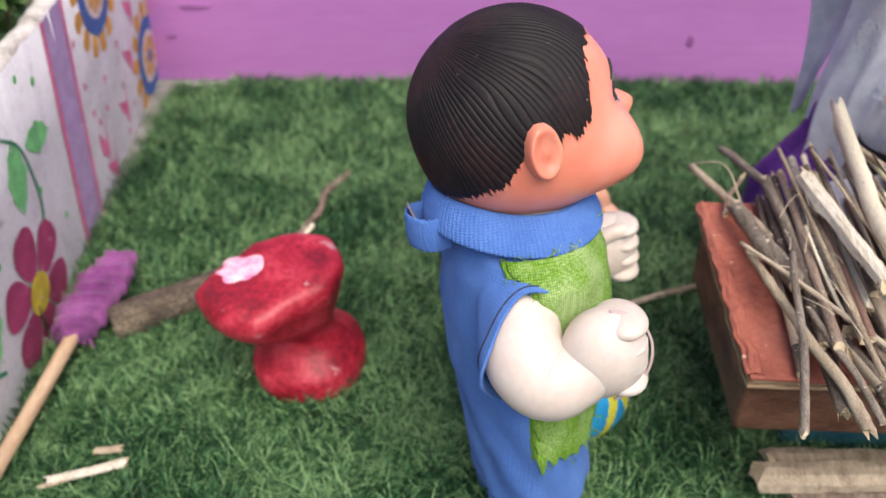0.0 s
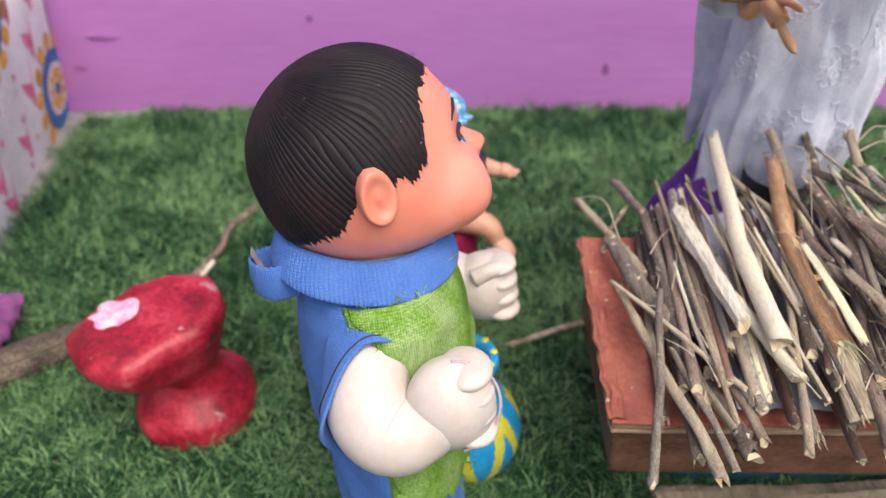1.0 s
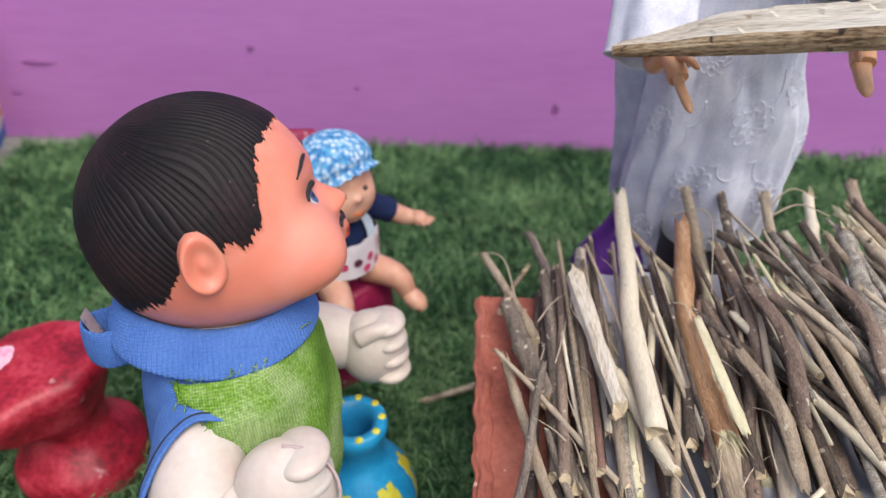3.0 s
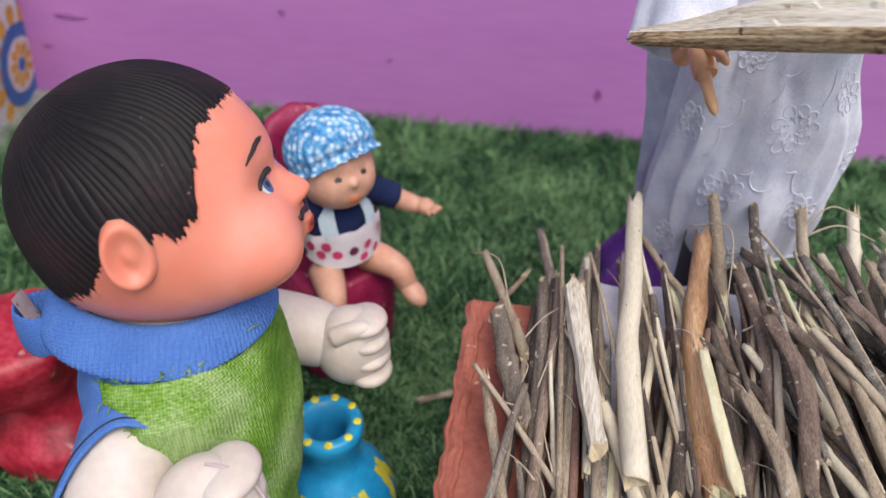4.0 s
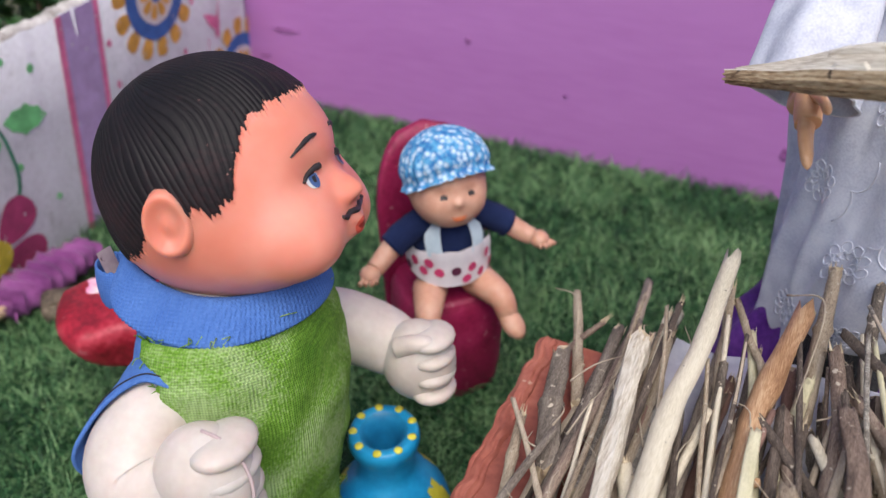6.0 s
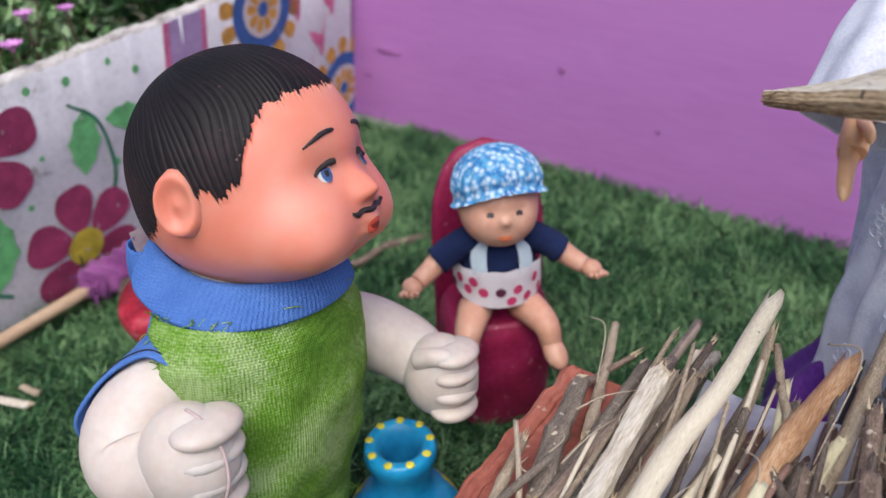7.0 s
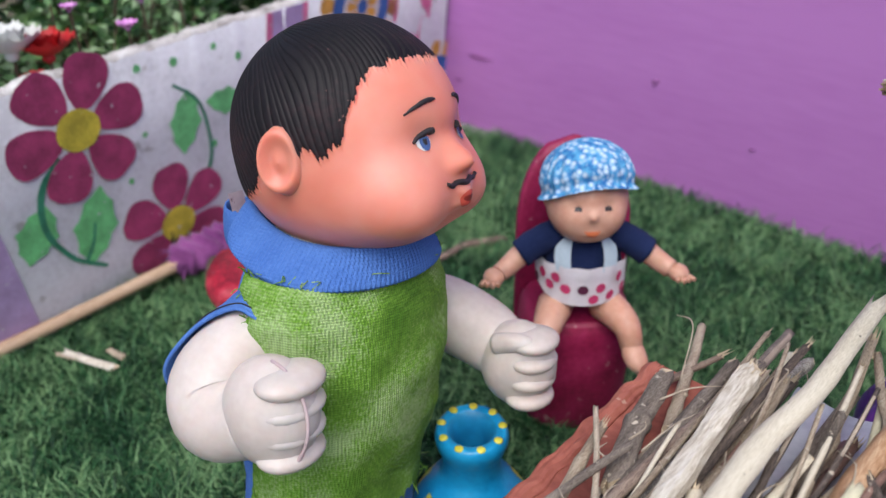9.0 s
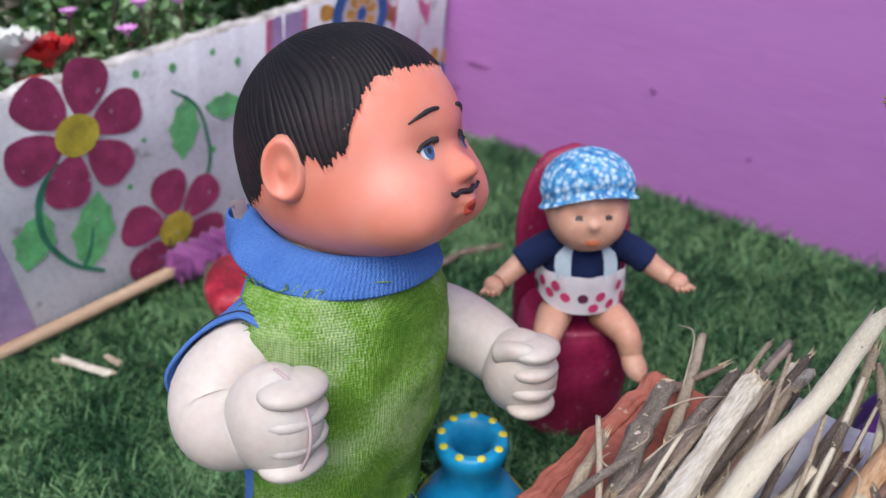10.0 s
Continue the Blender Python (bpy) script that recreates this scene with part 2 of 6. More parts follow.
def cap_print():
    """Pale scallops of blue and white printed all over a blue cloth."""
    m = material("blue_white_cap_print", [(0.02, 0.14, 0.40), (0.10, 0.36, 0.62)], 0.85, 300, 1000, 0.5, detail=1.0)
    n, l = m.node_tree.nodes, m.node_tree.links
    co, cells, ramp, mx = n.new("ShaderNodeTexCoord"), n.new("ShaderNodeTexVoronoi"), n.new("ShaderNodeValToRGB"), n.new("ShaderNodeMix")
    cells.inputs["Scale"].default_value = 290
    l.new(co.outputs["Object"], cells.inputs[0])
    e = ramp.color_ramp.elements
    e[0].position, e[0].color = 0.12, (1, 1, 1, 1)
    e[1].position, e[1].color = 0.60, (0, 0, 0, 1)
    l.new(cells.outputs["Distance"], ramp.inputs[0])
    mx.data_type = 'RGBA'
    b = n["Principled BSDF"]
    l.new(ramp.outputs[0], mx.inputs[0])
    l.new(b.inputs["Base Color"].links[0].from_socket, mx.inputs[6])
    mx.inputs[7].default_value = (0.58, 0.71, 0.84, 1)
    l.new(mx.outputs[2], b.inputs["Base Color"])
    return m


CAP = cap_print()
LACE = woven("white_lace_cloth", (0.52, 0.54, 0.66), (0.66, 0.68, 0.79), 0.0011, bump=0.05, blotch=60, third=(0.76, 0.78, 0.87))
LACE_MOTIF = paint("lace_embroidery", (0.72, 0.73, 0.81), 0.10)
for dull in (NAVY, KNIT_BLUE, NET_GREEN, TURF, TURF_BASE):
    dull.node_tree.nodes["Principled BSDF"].inputs["Sheen Weight"].default_value = 0.02
    dull.node_tree.nodes["Principled BSDF"].inputs["Specular IOR Level"].default_value = 0.2
PURPLE_SATIN = material("purple_satin", [(0.06, 0.012, 0.16), (0.12, 0.03, 0.28), (0.20, 0.06, 0.40)], 0.38, 30, 300, 0.3)
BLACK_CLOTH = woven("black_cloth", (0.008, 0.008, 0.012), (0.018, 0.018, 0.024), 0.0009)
TAN_VINYL = material("tan_vinyl", [(0.64, 0.32, 0.16), (0.74, 0.43, 0.25)], 0.42, 40, 300, 0.05, sub=0.12)
# garden
LEAF = material("shrub_leaf", [(0.02, 0.07, 0.018), (0.05, 0.14, 0.03), (0.14, 0.26, 0.08)], 0.45, 30, 300, 0.2, island=0.5)
LEAF_PALE = material("shrub_leaf_pale", [(0.10, 0.20, 0.07), (0.20, 0.34, 0.13), (0.34, 0.46, 0.26)], 0.5, 30, 300, 0.2, island=0.5)
TWIG = material("shrub_twig", [(0.05, 0.035, 0.02), (0.12, 0.08, 0.05)], 0.9, 60, 300, 0.4)
PETAL_MAUVE = material("mauve_petal", [(0.50, 0.16, 0.48), (0.66, 0.32, 0.62)], 0.6, 200, 600, 0.1)
PETAL_RED = material("red_petal", [(0.42, 0.01, 0.015), (0.60, 0.03, 0.03)], 0.55, 120, 500, 0.2)
PETAL_WHITE = material("white_petal", [(0.62, 0.62, 0.58), (0.76, 0.76, 0.74)], 0.55, 120, 500, 0.2)


# ---- building helpers ----
def link(name, bm, mats, parent=None, label="", smooth=True):
    me = bpy.data.meshes.new(name)
    if smooth:
        for f in bm.faces:
            f.smooth = len(f.verts) <= 4
    bm.to_mesh(me)
    bm.free()
    for m in (mats if isinstance(mats, (list, tuple)) else [mats]):
        me.materials.append(m)
    ob = new(name, me)
    if parent is not None:
        ob.parent = parent
    if label:
        tagged(ob, label)
    return ob


def part(name, bm, mat, parent, label="", smooth=True):
    return link(name, bm, mat, parent, label, smooth)


def thing(name, label, category, group="", at=(0, 0, 0)):
    e = new(name)
    e.location = at
    e.empty_display_size = 0.01
    return tagged(e, label, category, group)


def grid(bm, fn, nu, nv, mat=0, wrap=False):
    """A surface of nu by nv cells over (0..1, 0..1); mat is an index or a function of the cell's centre."""
    rows = []
    for j in range(nv + 1):
        rows.append([bm.verts.new(fn(i / nu, j / nv)) for i in range(nu if wrap else nu + 1)])
    for j in range(nv):
        for i in range(nu):
            k = (i + 1) % nu if wrap else i + 1
            f = bm.faces.new((rows[j][i], rows[j][k], rows[j + 1][k], rows[j + 1][i]))
            f.material_index = mat if isinstance(mat, int) else mat((i + 0.5) / nu, (j + 0.5) / nv)
    return rows


def catmull(pts, k):
    """A point and its way along a smooth line through pts, k from 0 to 1."""
    n = len(pts) - 1
    s = min(max(k, 0), 0.99999) * n
    i = int(s)
    u = s - i
    p1, p2 = pts[i], pts[i + 1]
    p0 = pts[i - 1] if i else p1 * 2 - p2
    p3 = pts[i + 2] if i + 2 <= n else p2 * 2 - p1
    q = 0.5 * (2 * p1 + (p2 - p0) * u + (2 * p0 - 5 * p1 + 4 * p2 - p3) * u * u + (3 * p1 - p0 - 3 * p2 + p3) * u ** 3)
    d = 0.5 * ((p2 - p0) + 2 * (2 * p0 - 5 * p1 + 4 * p2 - p3) * u + 3 * (3 * p1 - p0 - 3 * p2 + p3) * u * u)
    return q, (d.normalized() if d.length > 1e-9 else (p2 - p1).normalized())


def tube(bm, pts, radius, seg=12, rings=12, mat=0, cap=None, squash=1.0, wobble=0.0, seed=0):
    """A tube along pts; radius is a number or a function of 0..1 along it (and may end in a point)."""
    pts = [Vector(p) for p in pts]
    rings_made = []
    side = None
    for j in range(rings + 1):
        k = j / rings
        q, d = catmull(pts, k)
        if side is None:
            side = d.orthogonal().normalized()
        side = (side - d * side.dot(d)).normalized()
        up = d.cross(side)
        r = radius(k) if callable(radius) else radius
        row = []
        for i in range(seg):
            a = 2 * math.pi * i / seg
            rr = r
            if wobble:
                rr *= 1 + wobble * noise.noise(Vector((math.cos(a) * 1.5 + seed * 7.1, math.sin(a) * 1.5, k * 9)))
            row.append(bm.verts.new(q + side * (math.cos(a) * rr) + up * (math.sin(a) * rr * squash)))
        rings_made.append(row)
    for j in range(rings):
        for i in range(seg):
            k = (i + 1) % seg
            f = bm.faces.new((rings_made[j][i], rings_made[j][k], rings_made[j + 1][k], rings_made[j + 1][i]))
            f.material_index = mat
    c = mat if cap is None else cap
    f = bm.faces.new(list(reversed(rings_made[0])))
    f.material_index = c
    f = bm.faces.new(rings_made[-1])
    f.material_index = c
    return rings_made


def ball(bm, centre, size, nu=20, nv=12, mat=0, turn=None, shape=None):
    """An ellipsoid with half sizes size; turn is a rotation, shape(direction) a factor on the radius."""
    centre, size = Vector(centre), Vector(size)

    def fn(u, v):
        a, e = 2 * math.pi * u, math.pi * (min(max(v, 0.002), 0.998) - 0.5)
        d = Vector((math.cos(a) * math.cos(e), math.sin(a) * math.cos(e), math.sin(e)))
        r = shape(d) if shape else 1.0
        p = Vector((d.x * size.x, d.y * size.y, d.z * size.z)) * r
        if turn is not None:
            p = turn @ p
        return centre + p
    grid(bm, fn, nu, nv, mat, wrap=True)


def lathe(bm, profile, seg=40, mat=0, centre=(0, 0, 0), warp=None, rings=None):
    """A turned form from (radius, height) points, smoothed between them."""
    c = Vector(centre)
    pts = [Vector((r, 0, z)) for r, z in profile]
    rings = rings or 6 * len(profile)

    def fn(u, v):
        q, _ = catmull(pts, v)
        a = 2 * math.pi * u
        p = Vector((max(q.x, 0.0002) * math.cos(a), max(q.x, 0.0002) * math.sin(a), q.z))
        if warp:
            p = warp(p, a, v)
        return c + p
    return grid(bm, fn, seg, rings, mat, wrap=True)


def box(bm, lo, hi, mat=0, bevel=0.0):
    got = bmesh.ops.create_cube(bm, size=1.0)
    lo, hi = Vector(lo), Vector(hi)
    for v in got["verts"]:
        v.co = Vector([(lo[i] + hi[i]) / 2 + v.co[i] * (hi[i] - lo[i]) for i in range(3)])
    faces = {f for v in got["verts"] for f in v.link_faces}
    for f in faces:
        f.material_index = mat
    if bevel:
        edges = {e for f in faces for e in f.edges}
        bmesh.ops.bevel(bm, geom=list(edges), offset=bevel, segments=2, affect='EDGES', profile=0.6, material=mat)


def fan(bm, pts, mat=0):
    f = bm.faces.new([bm.verts.new(p) for p in pts])
    f.material_index = mat
    return f


def rnd(a, b):
    return a + (b - a) * random.random()


# ---- ground ----
bm = bmesh.new()
fan(bm, [(-80, -80, -0.004), (80, -80, -0.004), (80, 80, -0.004), (-80, 80, -0.004)])
tagged(link("ground", bm, SOIL, smooth=False), "bare soil ground round the painted play set", "ground", kind="structure")

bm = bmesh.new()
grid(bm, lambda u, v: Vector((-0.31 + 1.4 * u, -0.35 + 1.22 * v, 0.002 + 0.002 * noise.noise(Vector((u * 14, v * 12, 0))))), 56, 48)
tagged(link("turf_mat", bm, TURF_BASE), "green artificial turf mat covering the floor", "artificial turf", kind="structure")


def turf_blades(count, x0, x1, y0, y1, seed):
    """Bent blades, each a strip of three faces."""
    r = np.random.RandomState(seed)
    x, y = r.uniform(x0, x1, count), r.uniform(y0, y1, count)
    wall_x = -0.169 - 0.1424 * y
    keep = (x > wall_x + 0.004 + np.clip((y - 0.55) / 0.32, 0, 1) * 0.024) & ((y < 0.855) | (x > -0.198))
    x, y = x[keep], y[keep]
    n = len(x)
    tuft = np.sin(x * 61 + 3 * np.sin(y * 37)) * np.sin(y * 53 + 2 * np.sin(x * 29))
    lean_a = r.uniform(0, 2 * np.pi, n) + 0.9 * np.sin(x * 17 + y * 11)
    length = r.uniform(0.012, 0.029, n) * (1 + 0.2 * tuft)
    width = r.uniform(0.0004, 0.0008, n)
    bend = r.uniform(0.65, 1.75, n)
    out = np.zeros((n, 7, 3))
    side = np.stack([-np.sin(lean_a), np.cos(lean_a)], -1)
    way = np.stack([np.cos(lean_a), np.sin(lean_a)], -1)
    h, d = np.zeros(n), np.zeros(n)
    ang = 0.45 * bend
    for k in range(4):
        w = width * (1, 0.95, 0.7, 0)[k]
        cx, cy = x + way[:, 0] * d, y + way[:, 1] * d
        if k < 3:
            out[:, 2 * k] = np.stack([cx - side[:, 0] * w, cy - side[:, 1] * w, 0.001 + h], -1)
            out[:, 2 * k + 1] = np.stack([cx + side[:, 0] * w, cy + side[:, 1] * w, 0.001 + h], -1)
        else:
            out[:, 6] = np.stack([cx, cy, 0.001 + h], -1)
        h, d = h + np.cos(ang) * length / 3, d + np.sin(ang) * length / 3
        ang = ang + 0.45 * bend
    base = (np.arange(n) * 7)[:, None]
    quads = np.concatenate([base + [0, 1, 3, 2], base + [2, 3, 5, 4]], 1).reshape(-1, 4)
    tris = base + [4, 5, 6]
    me = bpy.data.meshes.new("turf_blades")
    me.vertices.add(n * 7)
    me.vertices.foreach_set("co", out.ravel())
    loops = np.concatenate([quads.ravel(), tris.ravel()])
    me.loops.add(len(loops))
    me.loops.foreach_set("vertex_index", loops.astype(np.int32))
    nq, nt = len(quads), len(tris)
    me.polygons.add(nq + nt)
    me.polygons.foreach_set("loop_start", np.concatenate([np.arange(nq) * 4, nq * 4 + np.arange(nt) * 3]).astype(np.int32))
    me.update(calc_edges=True)
    me.materials.append(TURF)
    return me


tagged(new("turf_blades", turf_blades(250000, -0.31, 0.75, 0.2, 0.868, 3)), "dense green plastic blades of the artificial turf", "artificial turf", kind="stuff")


# ---- walls ----
def on_wall(y, z, off=0.0):
    """A place on the inner face of the flowered wall, off metres in front of it."""
    return Vector((-0.169 - 0.1424 * y + 0.1185 * z + off, y, z))


bm = bmesh.new()


def flowered(u, v):
    # round the section: inner foot, inner face, rough top, outer face
    y = -0.2 + 1.068 * u
    top = 0.206 + 0.004 * noise.noise(Vector((y * 30, 0, 2))) + 0.002 * noise.noise(Vector((y * 120, 0, 5)))
    ring = ((0, 0.0), (0.01, 0), (0.6, 0), (0.985, 0.0005), (1.0, -0.004), (1.0, -0.011), (0.985, -0.016), (0.5, -0.017), (0, -0.018))
    k = min(int(round(v * 8)), 8)
    z = ring[k][0] * top + (0.0015 * noise.noise(Vector((y * 160, k, 1))) if 3 <= k <= 6 else 0)
    return on_wall(y, z, ring[k][1] + 0.0006 * noise.noise(Vector((y * 40, z * 40, 3))) + (0.001 * noise.noise(Vector((y * 200, k * 3, 8))) if 3 <= k <= 6 else 0))


grid(bm, flowered, 220, 8, lambda u, v: 1 if 3 / 8 < v < 6 / 8 else 0)
wall_left = tagged(link("wall_left", bm, [LIME, LIME_EDGE]), "low white limewashed wall with painted flowers and a rough top", "wall", kind="structure")

bm = bmesh.new()
box(bm, (-0.34, 0.872, -0.003), (1.1, 0.892, 0.45), 0, 0.002)
wall_back = tagged(link("wall_back", bm, PINK, smooth=False), "pink painted wooden board wall", "wall", kind="structure")


def knot(x, z, w, h):
    bm = bmesh.new()
    lathe(bm, [(0.0002, 0.0), (0.35, 0.0008), (0.7, 0.0012), (1.0, 0.0)], 16, 0, warp=lambda p, a, v: Vector((p.x * w * (1 + 0.25 * math.sin(a * 3 + x * 50)), -p.z, p.y * h)))
    ob = part("knot", bm, PINK_DARK, wall_back)
    ob.location = (x, 0.8719, z)


knot(0.305, 0.056, 0.0035, 0.007)
knot(-0.005, 0.115, 0.0035, 0.0035)
knot(-0.23, 0.094, 0.018, 0.0025)
knot(-0.262, 0.060, 0.006, 0.0014)
knot(0.27, 0.195, 0.005, 0.004)
knot(0.10, 0.075, 0.003, 0.001)

bm = bmesh.new()
grid(bm, lambda u, v: on_wall(0.60 + 0.27 * u, 0.006 + 0.003 * noise.noise(Vector((u * 20, v * 3, 0))), 0.001 + (0.004 + 0.022 * u) * v), 30, 3)
tagged(link("cement_strip", bm, CEMENT), "grey cement strip at the foot of the flowered wall", "kerb", kind="structure")
bm = bmesh.new()
box(bm, (-0.295, 0.857, 0.0), (-0.20, 0.8715, 0.008), 0, 0.002)
tagged(link("cement_strip", bm, CEMENT), "grey cement strip at the foot of the pink wall", "kerb", kind="structure")


# painted flowers on the wall, thin coats of paint
def blot(bm, y, z, ry, rz, turn=0.0, mat=0, off=0.0008, kind="oval", seed=0):
    """One dab of paint: an oval, a drop, or a leaf with a ragged edge."""
    pts = []
    n = 30
    for i in range(n):
        a = 2 * math.pi * i / n
        c, s = math.cos(a), math.sin(a)
        if kind == "petal":
            px, pz = c * (0.55 + 0.45 * (s + 1) / 2), s
            pz = pz * (1 - 0.10 * max(0, s) * (1 - abs(c)))
        elif kind == "leaf":
            px, pz = c * (1 - abs(s) ** 2.2) ** 0.6 * (1 + (0.16 if i % 3 == 0 else -0.06)), s
        elif kind == "drop":
            px, pz = c * max(0.04, (1 - s) / 2) ** 0.7, s
        else:
            px, pz = c, s
        j = 1 + 0.05 * noise.noise(Vector((c * 2 + seed, s * 2, y * 40)))
        px, pz = px * ry * j, pz * rz * j
        t = radians(turn)
        pts.append(on_wall(y + px * math.cos(t) - pz * math.sin(t), z + px * math.sin(t) + pz * math.cos(t), off))
    fan(bm, pts, mat)


def stroke(bm, line, w, mat=0, off=0.001):
    """A brush line through (y, z) points."""
    pts = [Vector((0, y, z)) for y, z in line]
    rows = []
    for j in range(25):
        q, d = catmull(pts, j / 24)
        n2 = Vector((0, -d.z, d.y)) * w * (1 - 0.5 * (j / 24))
        rows.append((bm.verts.new(on_wall(q.y - n2.y, q.z - n2.z, off)), bm.verts.new(on_wall(q.y + n2.y, q.z + n2.z, off))))
    for a, b in zip(rows, rows[1:]):
        bm.faces.new((a[0], a[1], b[1], b[0])).material_index = mat


def five_petals(y, z, size, turn, n, label):
    bm = bmesh.new()
    blot(bm, y, z, size * 0.30, size * 0.28, 0, 0, 0.0020)
    flower = part("painted_flower", bm, P_YELLOW, wall_left, label, smooth=False)
    for i in range(n):
        a = turn + 360 * i / n
        bm = bmesh.new()
        blot(bm, y - math.sin(radians(a)) * size * 0.60, z + math.cos(radians(a)) * size * 0.63, size * 0.385, size * 0.385, a, 0, 0.0014, "petal", i)
        part("petal", bm, P_CRIMSON, flower, smooth=False)


five_petals(0.402, 0.162, 0.058, -22, 6, "crimson painted flower with a yellow heart")
five_petals(0.472, 0.047, 0.058, 2, 6, "crimson painted flower with a yellow heart near the turf")

bm = bmesh.new()
stroke(bm, [(0.384, 0.146), (0.365, 0.126), (0.361, 0.094), (0.376, 0.062), (0.401, 0.041)], 0.0032, 1)
stroke(bm, [(0.385, 0.054), (0.393, 0.066), (0.399, 0.084)], 0.0018, 1, 0.0013)
blot(bm, 0.354, 0.094, 0.015, 0.024, -28, 0, 0.0009, "leaf")
blot(bm, 0.399, 0.080, 0.017, 0.034, -18, 0, 0.0009, "leaf")
part("painted_leaves", bm, [P_LEAF, P_STEM], wall_left, "green painted leaves on a curved stem", smooth=False)
bm = bmesh.new()
stroke(bm, [(0.495, 0.064), (0.514, 0.090), (0.516, 0.118), (0.508, 0.150), (0.486, 0.170)], 0.0022, 1)
blot(bm, 0.494, 0.135, 0.014, 0.028, -12, 0, 0.0009, "leaf")
blot(bm, 0.538, 0.140, 0.011, 0.022, 75, 0, 0.0009, "leaf")
part("painted_leaves", bm, [P_LEAF, P_STEM], wall_left, "green painted leaves on a curved stem", smooth=False)
bm = bmesh.new()
for y, z, s in ((0.457, 0.192, .0045), (0.49, 0.188, .005), (0.555, 0.175, .005), (0.436, 0.104, .0035), (0.455, 0.138, .003), (0.52, 0.105, .005), (0.468, 0.098, .003), (0.55, 0.06, .004), (0.43, 0.03, .004), (0.53, 0.19, .004)):
    blot(bm, y, z, s * 0.7, s * 0.75, 0, 0)
part("painted_dots", bm, P_LEAF, wall_left, "small green painted dots", smooth=False)


def stripe(y0, y1, slope, label, edged=True):
    bm = bmesh.new()
    for a, b, m, off in ((y0, y1, 0, 0.0007), (y0 - 0.006, y0 + 0.001, 1, 0.001), (y1 - 0.001, y1 + 0.005, 1, 0.001))[:3 if edged else 1]:
        for k in range(10):
            z0, z1 = 0.004 + 0.198 * k / 10, 0.004 + 0.198 * (k + 1) / 10
            fan(bm, [on_wall(a + slope * z0, z0, off), on_wall(b + slope * z0, z0, off), on_wall(b + slope * z1, z1, off), on_wall(a + slope * z1, z1, off)], m)
    part("painted_stripe", bm, [P_LILAC, P_ROSE], wall_left, label, smooth=False)


stripe(0.578, 0.618, 0.09, "lilac painted stripe edged in rose")
stripe(0.298, 0.340, -0.10, "plain lilac painted stripe", False)


def ring_flower(y, z, size, label):
    bm = bmesh.new()
    for i in range(14):
        a = 360 * i / 14
        blot(bm, y - math.sin(radians(a)) * size * 0.82, z + math.cos(radians(a)) * size * 0.82, size * 0.17, size * 0.20, a, 0, 0.0008, "petal", i)
    blot(bm, y, z, size * 0.70, size * 0.70, 0, 1, 0.0011)
    blot(bm, y, z, size * 0.46, size * 0.46, 0, 2, 0.0014)
    for i in range(9):
        a = 360 * i / 9
        blot(bm, y - math.sin(radians(a)) * size * 0.26, z + math.cos(radians(a)) * size * 0.26, size * 0.10, size * 0.13, a, 0, 0.0017, "petal", i)
    blot(bm, y, z, size * 0.12, size * 0.12, 0, 1, 0.002)
    part("painted_flower", bm, [P_OCHRE, P_BLUE, P_CREAM], wall_left, label, smooth=False)


ring_flower(0.716, 0.180, 0.060, "ochre and blue ringed painted flower")
ring_flower(0.850, 0.048, 0.062, "ochre and blue ringed painted flower in the corner")
bm = bmesh.new()
for y, z, t in ((0.672, 0.022, 50), (0.735, 0.050, 50), (0.775, 0.085, 50), (0.80, 0.125, 50), (0.82, 0.165, 40), (0.66, 0.055, 20), (0.76, 0.175, 30)):
    blot(bm, y, z, 0.009, 0.016, t, 0, 0.0008, "drop")
    blot(bm, y + 0.012, z - 0.006, 0.005, 0.018, -8, 0, 0.0008, "drop")
    stroke(bm, [(y + 0.006, z - 0.016), (y + 0.012, z), (y + 0.018, z + 0.022)], 0.001, 0)
for y, z in ((0.648, 0.12), (0.655, 0.09), (0.70, 0.10), (0.645, 0.16), (0.69, 0.075), (0.75, 0.11), (0.77, 0.035), (0.665, 0.075), (0.74, 0.02)):
    blot(bm, y, z, 0.003, 0.0035, 0, 0)
part("painted_buds", bm, P_ROSE, wall_left, "rose painted buds and dots", smooth=False)


def smooth(a, b, x):
    t = min(max((x - a) / (b - a), 0), 1)
    return t * t * (3 - 2 * t)


